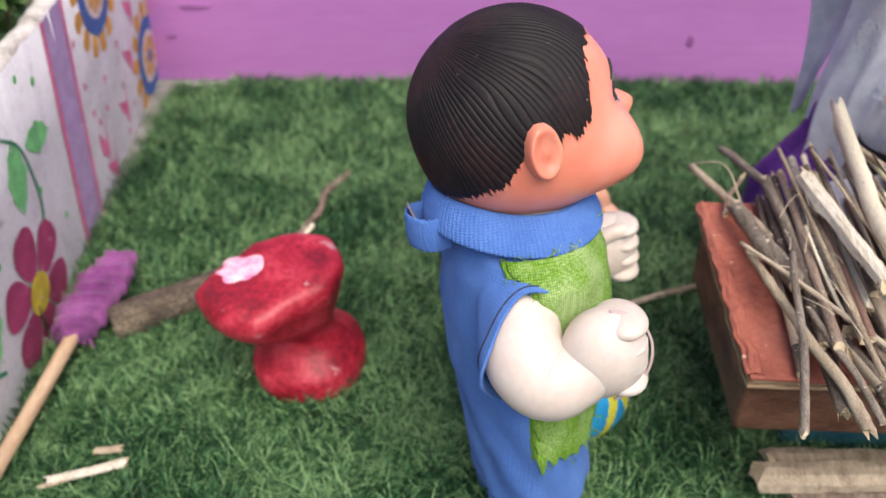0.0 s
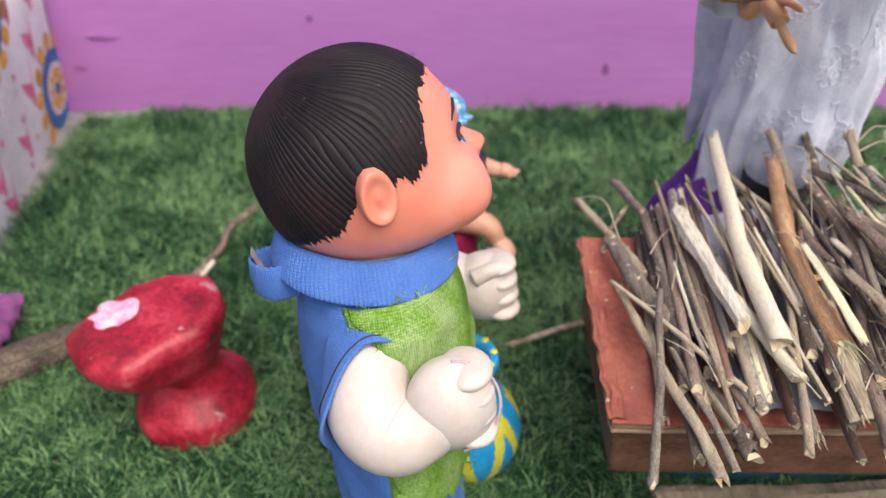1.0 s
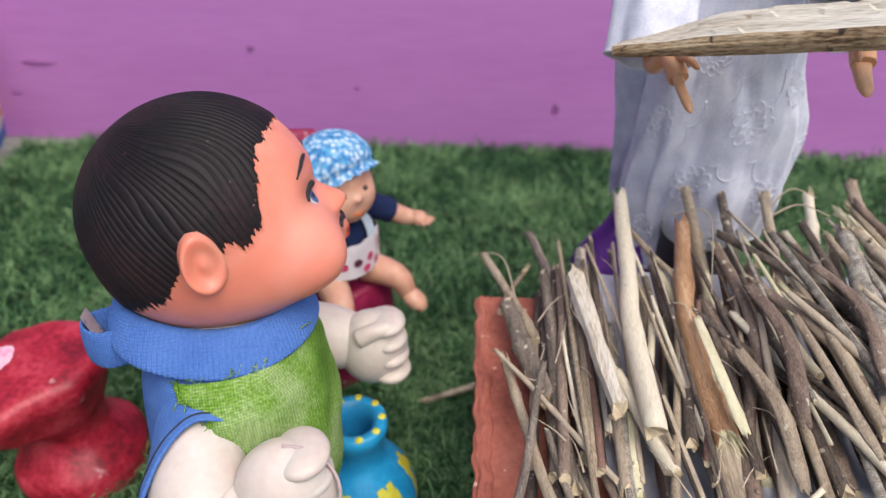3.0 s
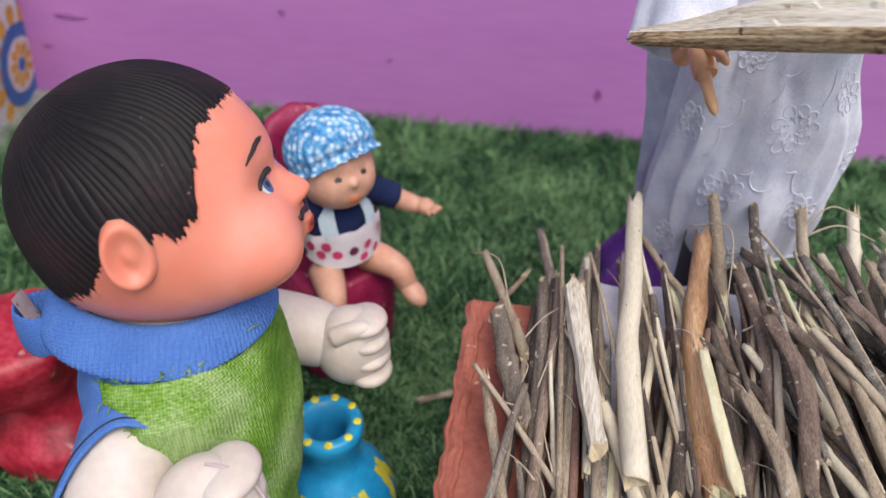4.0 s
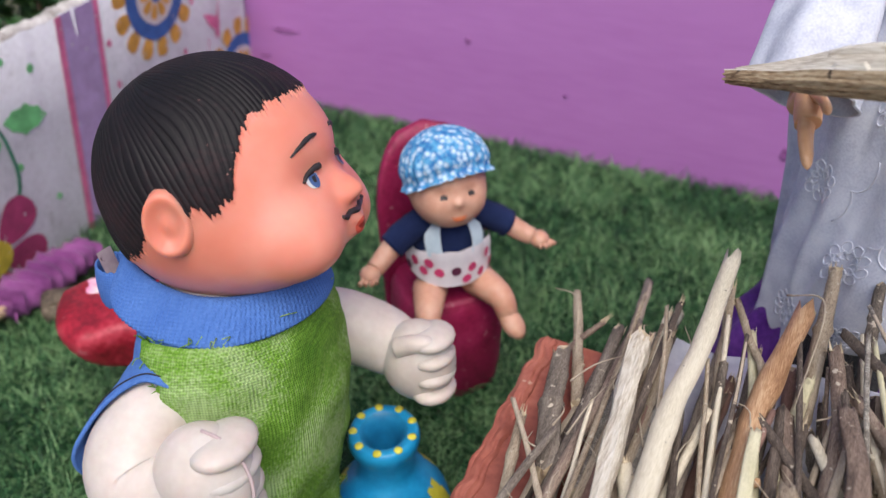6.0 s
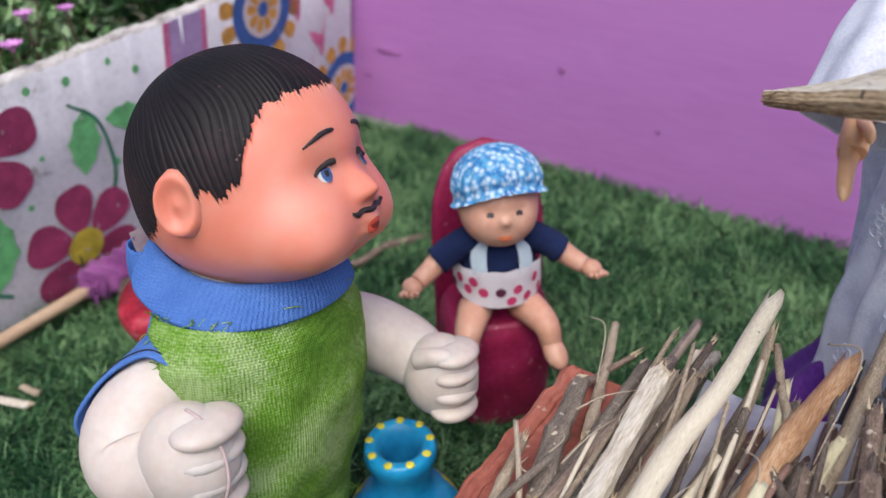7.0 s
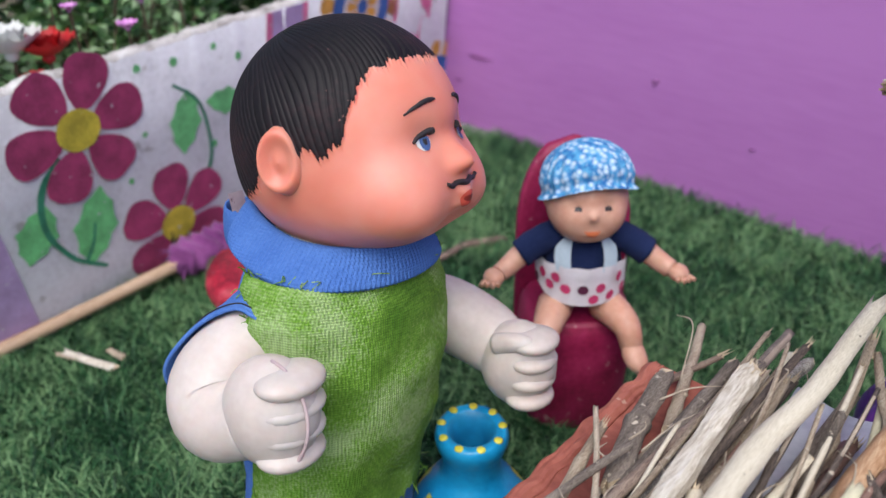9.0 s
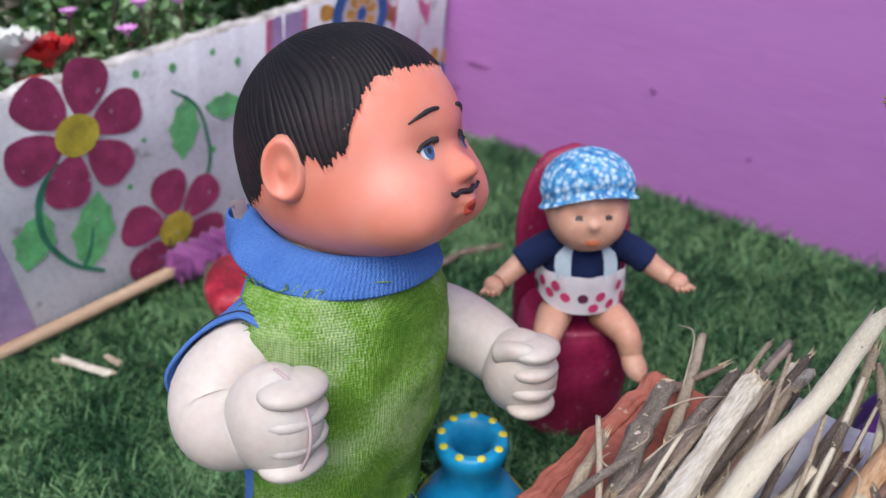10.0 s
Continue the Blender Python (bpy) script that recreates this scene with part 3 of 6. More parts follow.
# ---- sticks ----
def stick(line, r, kind, frayed=False, name="stick", label="", group="sticks heaped on the box", knots=True, bend=0.016):
    """A twig through the points of line, thicker at its near end, with knuckles and rough ends."""
    names = {"tan": "tan", "tan_pale": "thin pale tan", "pale": "pale peeled", "greybrown": "grey-brown", "grey": "rough grey", "dark": "dark brown", "brown": "brown", "reddish": "reddish brown", "orange": "orange-brown", "yellow": "pale yellow split"}
    pts = [Vector(p) for p in line]
    length = sum((b - a).length for a, b in zip(pts, pts[1:]))
    fine = [pts[0]]
    for a, b in zip(pts, pts[1:]):
        mid = (a + b) / 2
        fine += [mid + Vector((rnd(-1, 1), rnd(-0.4, 0.4), rnd(-0.5, 0.5))) * bend * (b - a).length, b]
    at = [rnd(0.1, 0.9) for _ in range(3)]
    swell = [rnd(0.05, 0.28) * (1 if knots else 0.25) for _ in range(3)]

    def radius(k):
        g = r * (0.80 + 0.24 * k)
        for c, s in zip(at, swell):
            g *= 1 + s * math.exp(-((k - c) / 0.022) ** 2)
        return g
    bm = bmesh.new()
    rows = tube(bm, fine, radius, 10, 30, 0, 1, squash=rnd(0.85, 1.0), wobble=0.13 if knots else 0.06, seed=rnd(0, 50))
    for row in (rows[0], rows[-1]):
        c = sum((v.co for v in row), Vector()) / len(row)
        d = (c - (rows[1] if row is rows[0] else rows[-2])[0].co).normalized()
        ax = (pts[0] - pts[1]).normalized() if row is rows[0] else (pts[-1] - pts[-2]).normalized()
        for v in row:
            v.co += ax * rnd(-0.9, 0.9) * r
    if kind != "orange" and random.random() < 0.6:
        # a strip where the bark has come off
        i0, n0 = random.randint(0, 9), random.randint(2, 4)
        j0 = random.randint(0, 18)
        j1 = j0 + random.randint(7, 22)
        for j in range(j0, min(j1, 30)):
            for i in range(n0):
                a, b = rows[j][(i0 + i) % 10], rows[j + 1][(i0 + i + 1) % 10]
                for f in a.link_faces:
                    if b in f.verts:
                        f.material_index = 2
    frays, stub = bmesh.new(), bmesh.new()
    if frayed or random.random() < 0.35:
        ax = (pts[-1] - pts[-2]).normalized()
        for _ in range(26 if frayed else 9):
            s = Vector((rnd(-1, 1), rnd(-1, 1), rnd(-1, 1)))
            s = (s - ax * s.dot(ax)) * r * 0.8
            b = pts[-1] + s - ax * 0.003
            tube(frays, [b, b + ax * (rnd(0.006, 0.016) if frayed else rnd(0.004, 0.009)) + s * rnd(0.1, 0.8)], lambda k: 0.00045 * (1.05 - k), 4, 3, 0)
    if r > 0.0012 and random.random() < 0.55:
        # torn far end
        ax = (pts[0] - pts[1]).normalized()
        for _ in range(7):
            s = Vector((rnd(-1, 1), rnd(-1, 1), rnd(-1, 1)))
            s = (s - ax * s.dot(ax)) * r * 0.7
            b = pts[0] + s - ax * 0.002
            tube(frays, [b, b + ax * rnd(0.003, 0.009) + s * rnd(0.0, 0.5)], lambda k: r * 0.22 * (1.05 - k), 4, 3, 0)
    if knots and r > 0.0018 and random.random() < 0.6:
        q, d = catmull(fine, rnd(0.15, 0.85))
        out = Vector((rnd(-1, 1), rnd(-0.3, 0.3), rnd(0.1, 1))).normalized()
        out = (out - d * out.dot(d)).normalized() + d * rnd(-0.5, 0.5)
        tube(stub, [q + out * r * 0.5, q + out * r * rnd(1.1, 1.6)], lambda k: r * (0.42 - 0.14 * k), 6, 2, 0)
    ob = link(name, bm, [WOOD[kind], WOOD["yellow"] if kind in ("orange", "yellow") else END_GRAIN, WOOD["tan_pale"] if kind != "pale" else WOOD["tan"]])
    if len(frays.verts):
        tagged(part("frayed_end", frays, WOOD["yellow"] if kind in ("orange", "yellow") else END_GRAIN, ob), kind="stuff")
    if len(stub.verts):
        part("stub", stub, WOOD[kind], ob)
    return tagged(ob, label or f"{names[kind]} twig in the heap on the brick-red box", "stick", group)


def splinter(a, b, w, h, mat, name, label, category="wood", group="", end_jag=0.004, lift=(0, 0, 1), fibres=14, taper=0.0):
    """A split piece: a flat, faceted slat with torn ends."""
    a, b, up = Vector(a), Vector(b), Vector(lift)
    d = (b - a).normalized()
    side = d.cross(up).normalized()
    up = side.cross(d).normalized()
    section = ((-1, -0.6), (-0.75, 0.55), (-0.2, 0.9), (0.35, 1.0), (0.85, 0.5), (1, -0.5), (0.3, -1), (-0.5, -0.9))
    bm = bmesh.new()
    rows = []
    s0 = rnd(0, 90)
    for j in range(21):
        k = j / 20
        c = a.lerp(b, k) + side * 0.10 * w * math.sin(k * 3 + s0)
        row = []
        for i, (sx, sz) in enumerate(section):
            g = 1 + 0.26 * noise.noise(Vector((i * 3.3 + s0, k * 5, 0))) + 0.10 * noise.noise(Vector((i * 5.1 + s0, k * 22, 3)))
            slim = 1 - taper * max(0, 1 - k / 0.45)
            p = c + side * sx * w * g * slim * (0.85 + 0.15 * k) + up * sz * h * g * (0.5 + 0.5 * slim)
            if j in (0, 20):
                p += d * rnd(-1, 1) * end_jag
            row.append(bm.verts.new(p))
        rows.append(row)
    n = len(section)
    for j in range(20):
        for i in range(n):
            k = (i + 1) % n
            bm.faces.new((rows[j][i], rows[j][k], rows[j + 1][k], rows[j + 1][i])).material_index = 1 if i in (5, 6, 7) else 0
    bm.faces.new(list(reversed(rows[0]))).material_index = 2
    bm.faces.new(rows[-1]).material_index = 2
    frays = bmesh.new()
    for _ in range(fibres):
        i = random.randint(1, 4)
        p = rows[-1][i].co - d * 0.003
        tube(frays, [p, p + d * rnd(0.003, 0.008) + side * rnd(-1, 1) * 0.001], lambda k: 0.0004 * (1.05 - k), 4, 2, 0)
    bmesh.ops.recalc_face_normals(bm, faces=bm.faces)
    ob = tagged(link(name, bm, mat, smooth=False), label, category, group)
    if fibres:
        tagged(part("frayed_end", frays, mat[2], ob), kind="stuff")
    return ob


stick([(0.234, 0.401, 0.167), (0.26, 0.361, 0.169), (0.282, 0.326, 0.17)], 0.0014, "tan_pale")
stick([(0.239, 0.399, 0.162), (0.248, 0.356, 0.162), (0.259, 0.31, 0.163), (0.265, 0.287, 0.158)], 0.0027, "tan")
stick([(0.256, 0.389, 0.171), (0.248, 0.344, 0.17), (0.239, 0.304, 0.17), (0.234, 0.281, 0.164)], 0.0021, "greybrown")
stick([(0.261, 0.462, 0.165), (0.262, 0.384, 0.164), (0.265, 0.326, 0.163)], 0.0035, "greybrown")
stick([(0.272, 0.443, 0.168), (0.272, 0.402, 0.167), (0.271, 0.367, 0.166)], 0.0038, "grey")
stick([(0.276, 0.456, 0.171), (0.279, 0.413, 0.17), (0.282, 0.374, 0.169)], 0.0022, "pale")
stick([(0.284, 0.454, 0.174), (0.286, 0.389, 0.172), (0.285, 0.321, 0.17)], 0.0030, "tan")
stick([(0.286, 0.378, 0.18), (0.295, 0.348, 0.179), (0.302, 0.324, 0.179)], 0.0033, "pale")
stick([(0.322, 0.452, 0.167), (0.314, 0.398, 0.163), (0.307, 0.354, 0.161)], 0.0024, "reddish")
stick([(0.307, 0.483, 0.182), (0.324, 0.436, 0.183), (0.311, 0.362, 0.177), (0.299, 0.303, 0.175), (0.297, 0.291, 0.172)], 0.0020, "tan")
stick([(0.334, 0.481, 0.188), (0.324, 0.419, 0.184), (0.323, 0.375, 0.181), (0.327, 0.34, 0.179)], 0.0052, "orange", frayed=True)
stick([(0.334, 0.423, 0.183), (0.343, 0.373, 0.181), (0.333, 0.332, 0.177), (0.33, 0.302, 0.177), (0.329, 0.29, 0.174)], 0.0035, "brown")
stick([(0.347, 0.458, 0.189), (0.352, 0.416, 0.187), (0.351, 0.362, 0.182), (0.34, 0.3, 0.179), (0.338, 0.288, 0.175)], 0.0035, "brown")
stick([(0.34, 0.444, 0.181), (0.336, 0.397, 0.178), (0.333, 0.362, 0.175)], 0.0032, "yellow")
stick([(0.348, 0.465, 0.194), (0.374, 0.434, 0.195), (0.398, 0.404, 0.195)], 0.0026, "dark")
stick([(0.356, 0.43, 0.192), (0.374, 0.401, 0.192), (0.384, 0.379, 0.191), (0.387, 0.339, 0.187)], 0.0029, "brown")
stick([(0.359, 0.428, 0.185), (0.368, 0.4, 0.183), (0.375, 0.376, 0.181)], 0.0023, "pale")
stick([(0.372, 0.408, 0.178), (0.358, 0.353, 0.172)], 0.0019, "pale")
stick([(0.408, 0.458, 0.202), (0.402, 0.396, 0.194), (0.394, 0.352, 0.189)], 0.0057, "grey")
stick([(0.411, 0.453, 0.206), (0.419, 0.423, 0.204)], 0.0029, "tan")
stick([(0.389, 0.479, 0.185), (0.398, 0.424, 0.183)], 0.0026, "pale")
stick([(0.408, 0.469, 0.19), (0.401, 0.419, 0.185)], 0.0028, "tan")
stick([(0.36, 0.361, 0.179), (0.361, 0.329, 0.176), (0.36, 0.302, 0.176), (0.36, 0.29, 0.173)], 0.0025, "tan")
stick([(0.38, 0.391, 0.182), (0.382, 0.349, 0.177), (0.381, 0.314, 0.175)], 0.0022, "grey")
stick([(0.372, 0.436, 0.185), (0.386, 0.413, 0.184), (0.396, 0.39, 0.183)], 0.0035, "tan")
stick([(0.358, 0.32, 0.178), (0.338, 0.302, 0.177), (0.329, 0.294, 0.174)], 0.0016, "pale")
stick([(0.291, 0.36, 0.172), (0.289, 0.32, 0.17)], 0.0025, "yellow")
stick([(0.27, 0.369, 0.164), (0.277, 0.342, 0.164), (0.283, 0.317, 0.164), (0.286, 0.305, 0.161)], 0.0024, "brown")
stick([(0.353, 0.382, 0.17), (0.35, 0.355, 0.168), (0.349, 0.325, 0.166)], 0.0026, "dark")
stick([(0.389, 0.379, 0.173), (0.389, 0.353, 0.17), (0.387, 0.324, 0.168)], 0.0030, "brown")
stick([(0.256, 0.355, 0.165), (0.26, 0.334, 0.165), (0.265, 0.315, 0.165), (0.271, 0.292, 0.159)], 0.0018, "greybrown")
stick([(0.241, 0.442, 0.16), (0.248, 0.408, 0.161), (0.259, 0.376, 0.161)], 0.0053, "greybrown")
stick([(0.269, 0.341, 0.159), (0.277, 0.312, 0.16), (0.28, 0.3, 0.157)], 0.0039, "dark")
stick([(0.311, 0.436, 0.169), (0.301, 0.373, 0.165)], 0.0027, "brown")
stick([(0.389, 0.35, 0.176), (0.388, 0.327, 0.174)], 0.0025, "tan")
stick([(0.353, 0.466, 0.178), (0.356, 0.437, 0.177), (0.357, 0.399, 0.174)], 0.0032, "dark")
stick([(0.376, 0.391, 0.171), (0.376, 0.353, 0.167), (0.376, 0.326, 0.165)], 0.0035, "brown")

# the two stout pieces lying on top, and the forked twigs at the back
stick([(0.3005, 0.490, 0.199), (0.2990, 0.440, 0.190), (0.2955, 0.404, 0.188), (0.2965, 0.340, 0.187)], 0.0048, "pale", name="stick", label="stout pale peeled stick with dark specks on top of the heap", knots=False, bend=0.006)
splinter((0.2835, 0.350, 0.187), (0.2745, 0.443, 0.181), 0.0046, 0.0036, [PALE_SPLIT, WOOD["tan_pale"], END_GRAIN], "split_stick", "broad pale split stick with a torn end on the heap", "stick", "sticks heaped on the box")
stick([(0.229, 0.503, 0.146), (0.238, 0.478, 0.148), (0.246, 0.452, 0.152), (0.256, 0.42, 0.155)], 0.0028, "tan")
stick([(0.252, 0.474, 0.158), (0.243, 0.464, 0.151), (0.238, 0.447, 0.151)], 0.0018, "brown")
stick([(0.258, 0.543, 0.134), (0.262, 0.507, 0.145), (0.266, 0.47, 0.156), (0.268, 0.43, 0.160)], 0.003, "greybrown")
stick([(0.283, 0.489, 0.162), (0.279, 0.46, 0.164), (0.274, 0.42, 0.166)], 0.0036, "grey")
stick([(0.378, 0.492, 0.200), (0.374, 0.45, 0.190), (0.368, 0.40, 0.18)], 0.0032, "tan")
stick([(0.303, 0.487, 0.186), (0.306, 0.462, 0.176), (0.309, 0.43, 0.172), (0.30, 0.38, 0.17)], 0.0024, "tan")
stick([(0.343, 0.515, 0.188), (0.342, 0.47, 0.18), (0.34, 0.42, 0.17)], 0.0035, "tan")
stick([(0.361, 0.508, 0.19), (0.36, 0.47, 0.18), (0.358, 0.42, 0.172)], 0.003, "greybrown")
stick([(0.405, 0.50, 0.196), (0.396, 0.45, 0.187), (0.39, 0.40, 0.18)], 0.0034, "pale")
stick([(0.43, 0.51, 0.2), (0.425, 0.45, 0.19), (0.42, 0.37, 0.18), (0.415, 0.31, 0.172)], 0.0042, "tan")
stick([(0.445, 0.49, 0.195), (0.438, 0.43, 0.187), (0.44, 0.33, 0.175)], 0.0036, "greybrown")
stick([(0.42, 0.48, 0.205), (0.435, 0.43, 0.2), (0.452, 0.37, 0.192)], 0.0028, "brown")
# the lower layers of the heap
for i in range(48):
    x = 0.256 + 0.213 * (i + 0.5) / 48 + rnd(-0.004, 0.004)
    y1 = rnd(0.445, 0.475)
    if 0.288 < x < 0.304:
        continue
    z = 0.1505 + 0.010 * (i % 4) * (0.5 + 2 * (x - 0.24))
    dx = rnd(-0.012, 0.012)
    # barks weighted to dark kinds, so their colour deepens the shade in the gaps
    stick([(x, y1, z + 0.003), (x + dx * 0.5, 0.39, z + 0.001), (x + dx, rnd(0.298, 0.345), z)], rnd(0.0018, 0.0038), random.choice(["brown", "dark", "dark", "greybrown", "reddish", "tan", "dark", "grey", "greybrown"]))
# thin straight twigs filling the gaps between the stouter ones
for i in range(62):
    x = 0.268 + 0.195 * ((i * 0.618) % 1)
    z = 0.166 + 0.14 * (x - 0.24) + rnd(-0.002, 0.010)
    y0, y1 = rnd(0.405, 0.487), rnd(0.300, 0.365)
    dx = rnd(-0.075, 0.0) if x > 0.355 else rnd(-0.026, 0.018) if x > 0.29 else rnd(-0.012, 0.004)
    stick([(x + dx * 0.5, y0, z + rnd(0.0, 0.007)), (x, (y0 + y1) / 2, z), (x - dx * 0.5, y1, z - 0.003)], rnd(0.0010, 0.0027), random.choice(["brown", "dark", "tan", "grey", "reddish", "tan_pale", "dark", "grey", "pale", "greybrown", "yellow"]), knots=False, bend=0.01)
# loose bark shreds curling off the heap
for a, b, c in (((0.246, 0.448, 0.158), (0.238, 0.470, 0.170), (0.222, 0.488, 0.158)), ((0.325, 0.475, 0.198), (0.338, 0.455, 0.212), (0.336, 0.42, 0.19)), ((0.375, 0.480, 0.196), (0.388, 0.487, 0.208), (0.402, 0.484, 0.205)), ((0.377, 0.478, 0.196), (0.392, 0.480, 0.203), (0.408, 0.476, 0.199))):
    bm = bmesh.new()
    tube(bm, [a, b, c], lambda k: 0.0006 * (1.05 - 0.7 * k), 6, 14, 0, squash=0.4)
    tagged(link("bark_shred", bm, WOOD["tan_pale"]), "thin curling shred of pale bark on the heap", "bark", "bark shreds")
bm = bmesh.new()
grid(bm, lambda u, v: Vector((0.318 + 0.015 * u + 0.004 * v, 0.306 + 0.065 * v, 0.1735 + 0.006 * v + 0.003 * math.sin(u * 3.1))), 10, 14)
got = bmesh.ops.extrude_face_region(bm, geom=bm.faces[:])
for v in [g for g in got["geom"] if isinstance(g, bmesh.types.BMVert)]:
    v.co.z -= 0.002
bmesh.ops.recalc_face_normals(bm, faces=bm.faces)
tagged(link("bark_slab", bm, SPLIT_WOOD), "flat pale slab of bark tucked under the twigs", "bark")

fibres = bmesh.new()
for i in range(60):
    x, y = rnd(0.25, 0.45), rnd(0.31, 0.445)
    z = 0.166 + 0.12 * (x - 0.23) + rnd(0.0, 0.008)
    a = rnd(-0.9, 0.9) + 1.57
    p = Vector((x, y, z))
    d = Vector((math.cos(a), math.sin(a), rnd(-0.25, 0.25))) * rnd(0.008, 0.03)
    tube(fibres, [p, p + d * 0.5 + Vector((rnd(-1, 1), rnd(-1, 1), rnd(0, 1.6))) * 0.003, p + d], lambda k: 0.00045 * (1.1 - 0.8 * k), 4, 6, 0)
tagged(link("bark_fibres", fibres, WOOD["tan_pale"]), "loose pale bark fibres strewn over the heap", "bark", kind="stuff")



def bark_curl(line, width, roll, outer, label):
    """A strip of bark, rolled across its width, with a pale inner face and torn ends."""
    pts = [Vector(p) for p in line]
    bm = bmesh.new()
    seed = rnd(0, 40)

    def face(off):
        def fn(u, v):
            q, d = catmull(pts, v)
            side = d.cross(Vector((0, 0, 1))).normalized()
            up = side.cross(d)
            w = width * (1 + 0.18 * noise.noise(Vector((v * 5, seed, 0)))) * (1 - 0.35 * smooth(0.85, 1, v))
            a = (u - 0.5) * roll * (0.8 + 0.4 * v)
            r = w / roll + off
            jag = 0.004 * noise.noise(Vector((u * 9, seed, 3))) * (1 if v > 0.99 or v < 0.01 else 0)
            return q + side * math.sin(a) * r + up * (math.cos(a) * r - w / roll) + d * jag
        return fn
    grid(bm, face(0.0), 8, 20, 0)
    grid(bm, face(-0.0008), 8, 20, 1)
    bmesh.ops.bridge_loops(bm, edges=[e for e in bm.edges if e.is_boundary])
    bmesh.ops.recalc_face_normals(bm, faces=bm.faces)
    return tagged(link("bark_strip", bm, [outer, WOOD["yellow"]]), label, "bark", "bark strips")


bark_curl([(0.352, 0.420, 0.198), (0.357, 0.380, 0.203), (0.352, 0.335, 0.197)], 0.010, 2.6, WOOD["brown"], "curled brown bark strip across the heap")
bark_curl([(0.366, 0.398, 0.199), (0.368, 0.362, 0.202), (0.376, 0.322, 0.196)], 0.006, 2.2, WOOD["tan"], "tan split bark strip on the heap")
bark_curl([(0.338, 0.380, 0.194), (0.345, 0.345, 0.197), (0.346, 0.310, 0.190)], 0.008, 2.2, WOOD["tan"], "curled tan bark strip on the heap")
bark_curl([(0.385, 0.432, 0.202), (0.394, 0.395, 0.206), (0.392, 0.352, 0.198)], 0.009, 2.4, WOOD["brown"], "curled brown bark strip on the heap")
bark_curl([(0.325, 0.402, 0.192), (0.326, 0.368, 0.195), (0.331, 0.336, 0.190)], 0.0055, 1.5, WOOD["yellow"], "narrow pale yellow bark strip on the heap")
bark_curl([(0.410, 0.405, 0.200), (0.414, 0.365, 0.203), (0.405, 0.326, 0.196)], 0.008, 2.2, WOOD["reddish"], "curled reddish bark strip on the heap")

# ---- box, stand and logs ----
crate = thing("box", "brick-red covered brown box with frayed paper edges under the stick heap", "box")
bm = bmesh.new()
box(bm, (0.231, 0.338, 0.086), (0.48, 0.462, 0.136), 0, 0.003)
for v in bm.verts:
    if v.co.z < 0.1:
        v.co.y += 0.004
        v.co.x += 0.002
part("body", bm, BROWN_BOX, crate, "brown painted box body")
for i in range(4):
    bm = bmesh.new()
    z = 0.1365 + 0.0026 * i
    box(bm, (0.2275 + rnd(-0.001, 0.0015) - (0.0022 if i == 3 else 0), 0.3285 + rnd(-0.0015, 0.0015) - (0.0022 if i == 3 else 0), z), (0.482, 0.4635 + rnd(-0.001, 0.001), z + 0.0021), 0, 0.0006)
    bmesh.ops.subdivide_edges(bm, edges=[e for e in bm.edges if e.calc_length() > 0.05], cuts=14)
    for v in bm.verts:
        v.co.z += 0.0009 * noise.noise(Vector((v.co.x * 60, v.co.y * 60, i)))
        v.co.x += 0.0012 * noise.noise(Vector((v.co.y * 90, i * 5, 0)))
        v.co.y += 0.0012 * noise.noise(Vector((v.co.x * 90, i * 5, 4)))
    part("cover_sheet", bm, RED_PAPER if i == 3 else PAPER_EDGE, crate, "brick-red cover sheet" if i == 3 else "", smooth=False)
bm = bmesh.new()
grid(bm, lambda u, v: Vector((0.2246 + 0.0085 * u + 0.0022 * noise.noise(Vector((v * 14, 2, 0))), 0.328 + 0.134 * v,
                              0.1470 + 0.0026 * math.sin(u * math.pi) * (0.7 + 0.7 * noise.noise(Vector((v * 6, 5, 0)))) + 0.0016 * noise.noise(Vector((u * 7, v * 9, 0))) + 0.0005 * noise.noise(Vector((u * 16, v * 30, 3))))), 14, 130)
got = bmesh.ops.extrude_face_region(bm, geom=bm.faces[:])
for v in [g for g in got["geom"] if isinstance(g, bmesh.types.BMVert)]:
    v.co.z -= 0.0012
bmesh.ops.recalc_face_normals(bm, faces=bm.faces)
part("crumpled_edge", bm, RED_PAPER, crate, "crumpled red edge of the cover")

stand = thing("stand", "dark teal painted stand under the box", "stand")
bm = bmesh.new()
box(bm, (0.288, 0.392, 0.0), (0.470, 0.455, 0.078), 0, 0.004)
part("body", bm, TEAL, stand)
bm = bmesh.new()
box(bm, (0.282, 0.386, 0.0785), (0.474, 0.458, 0.0858), 0, 0.002)
part("top", bm, TEAL, stand)

bm = bmesh.new()
grid(bm, lambda u, v: Vector((0.283 + 0.180 * u, 0.331 + 0.150 * v, 0.1515 + 0.006 * noise.noise(Vector((u * 5, v * 6, 1))) + 0.003 * noise.noise(Vector((u * 15, v * 16, 4))) + 0.010 * max(0, v - 0.75))), 40, 40)
tagged(link("plastic_sheet", bm, WHITE_BAG), "crumpled whitish plastic sheet under the twigs", "plastic sheet")

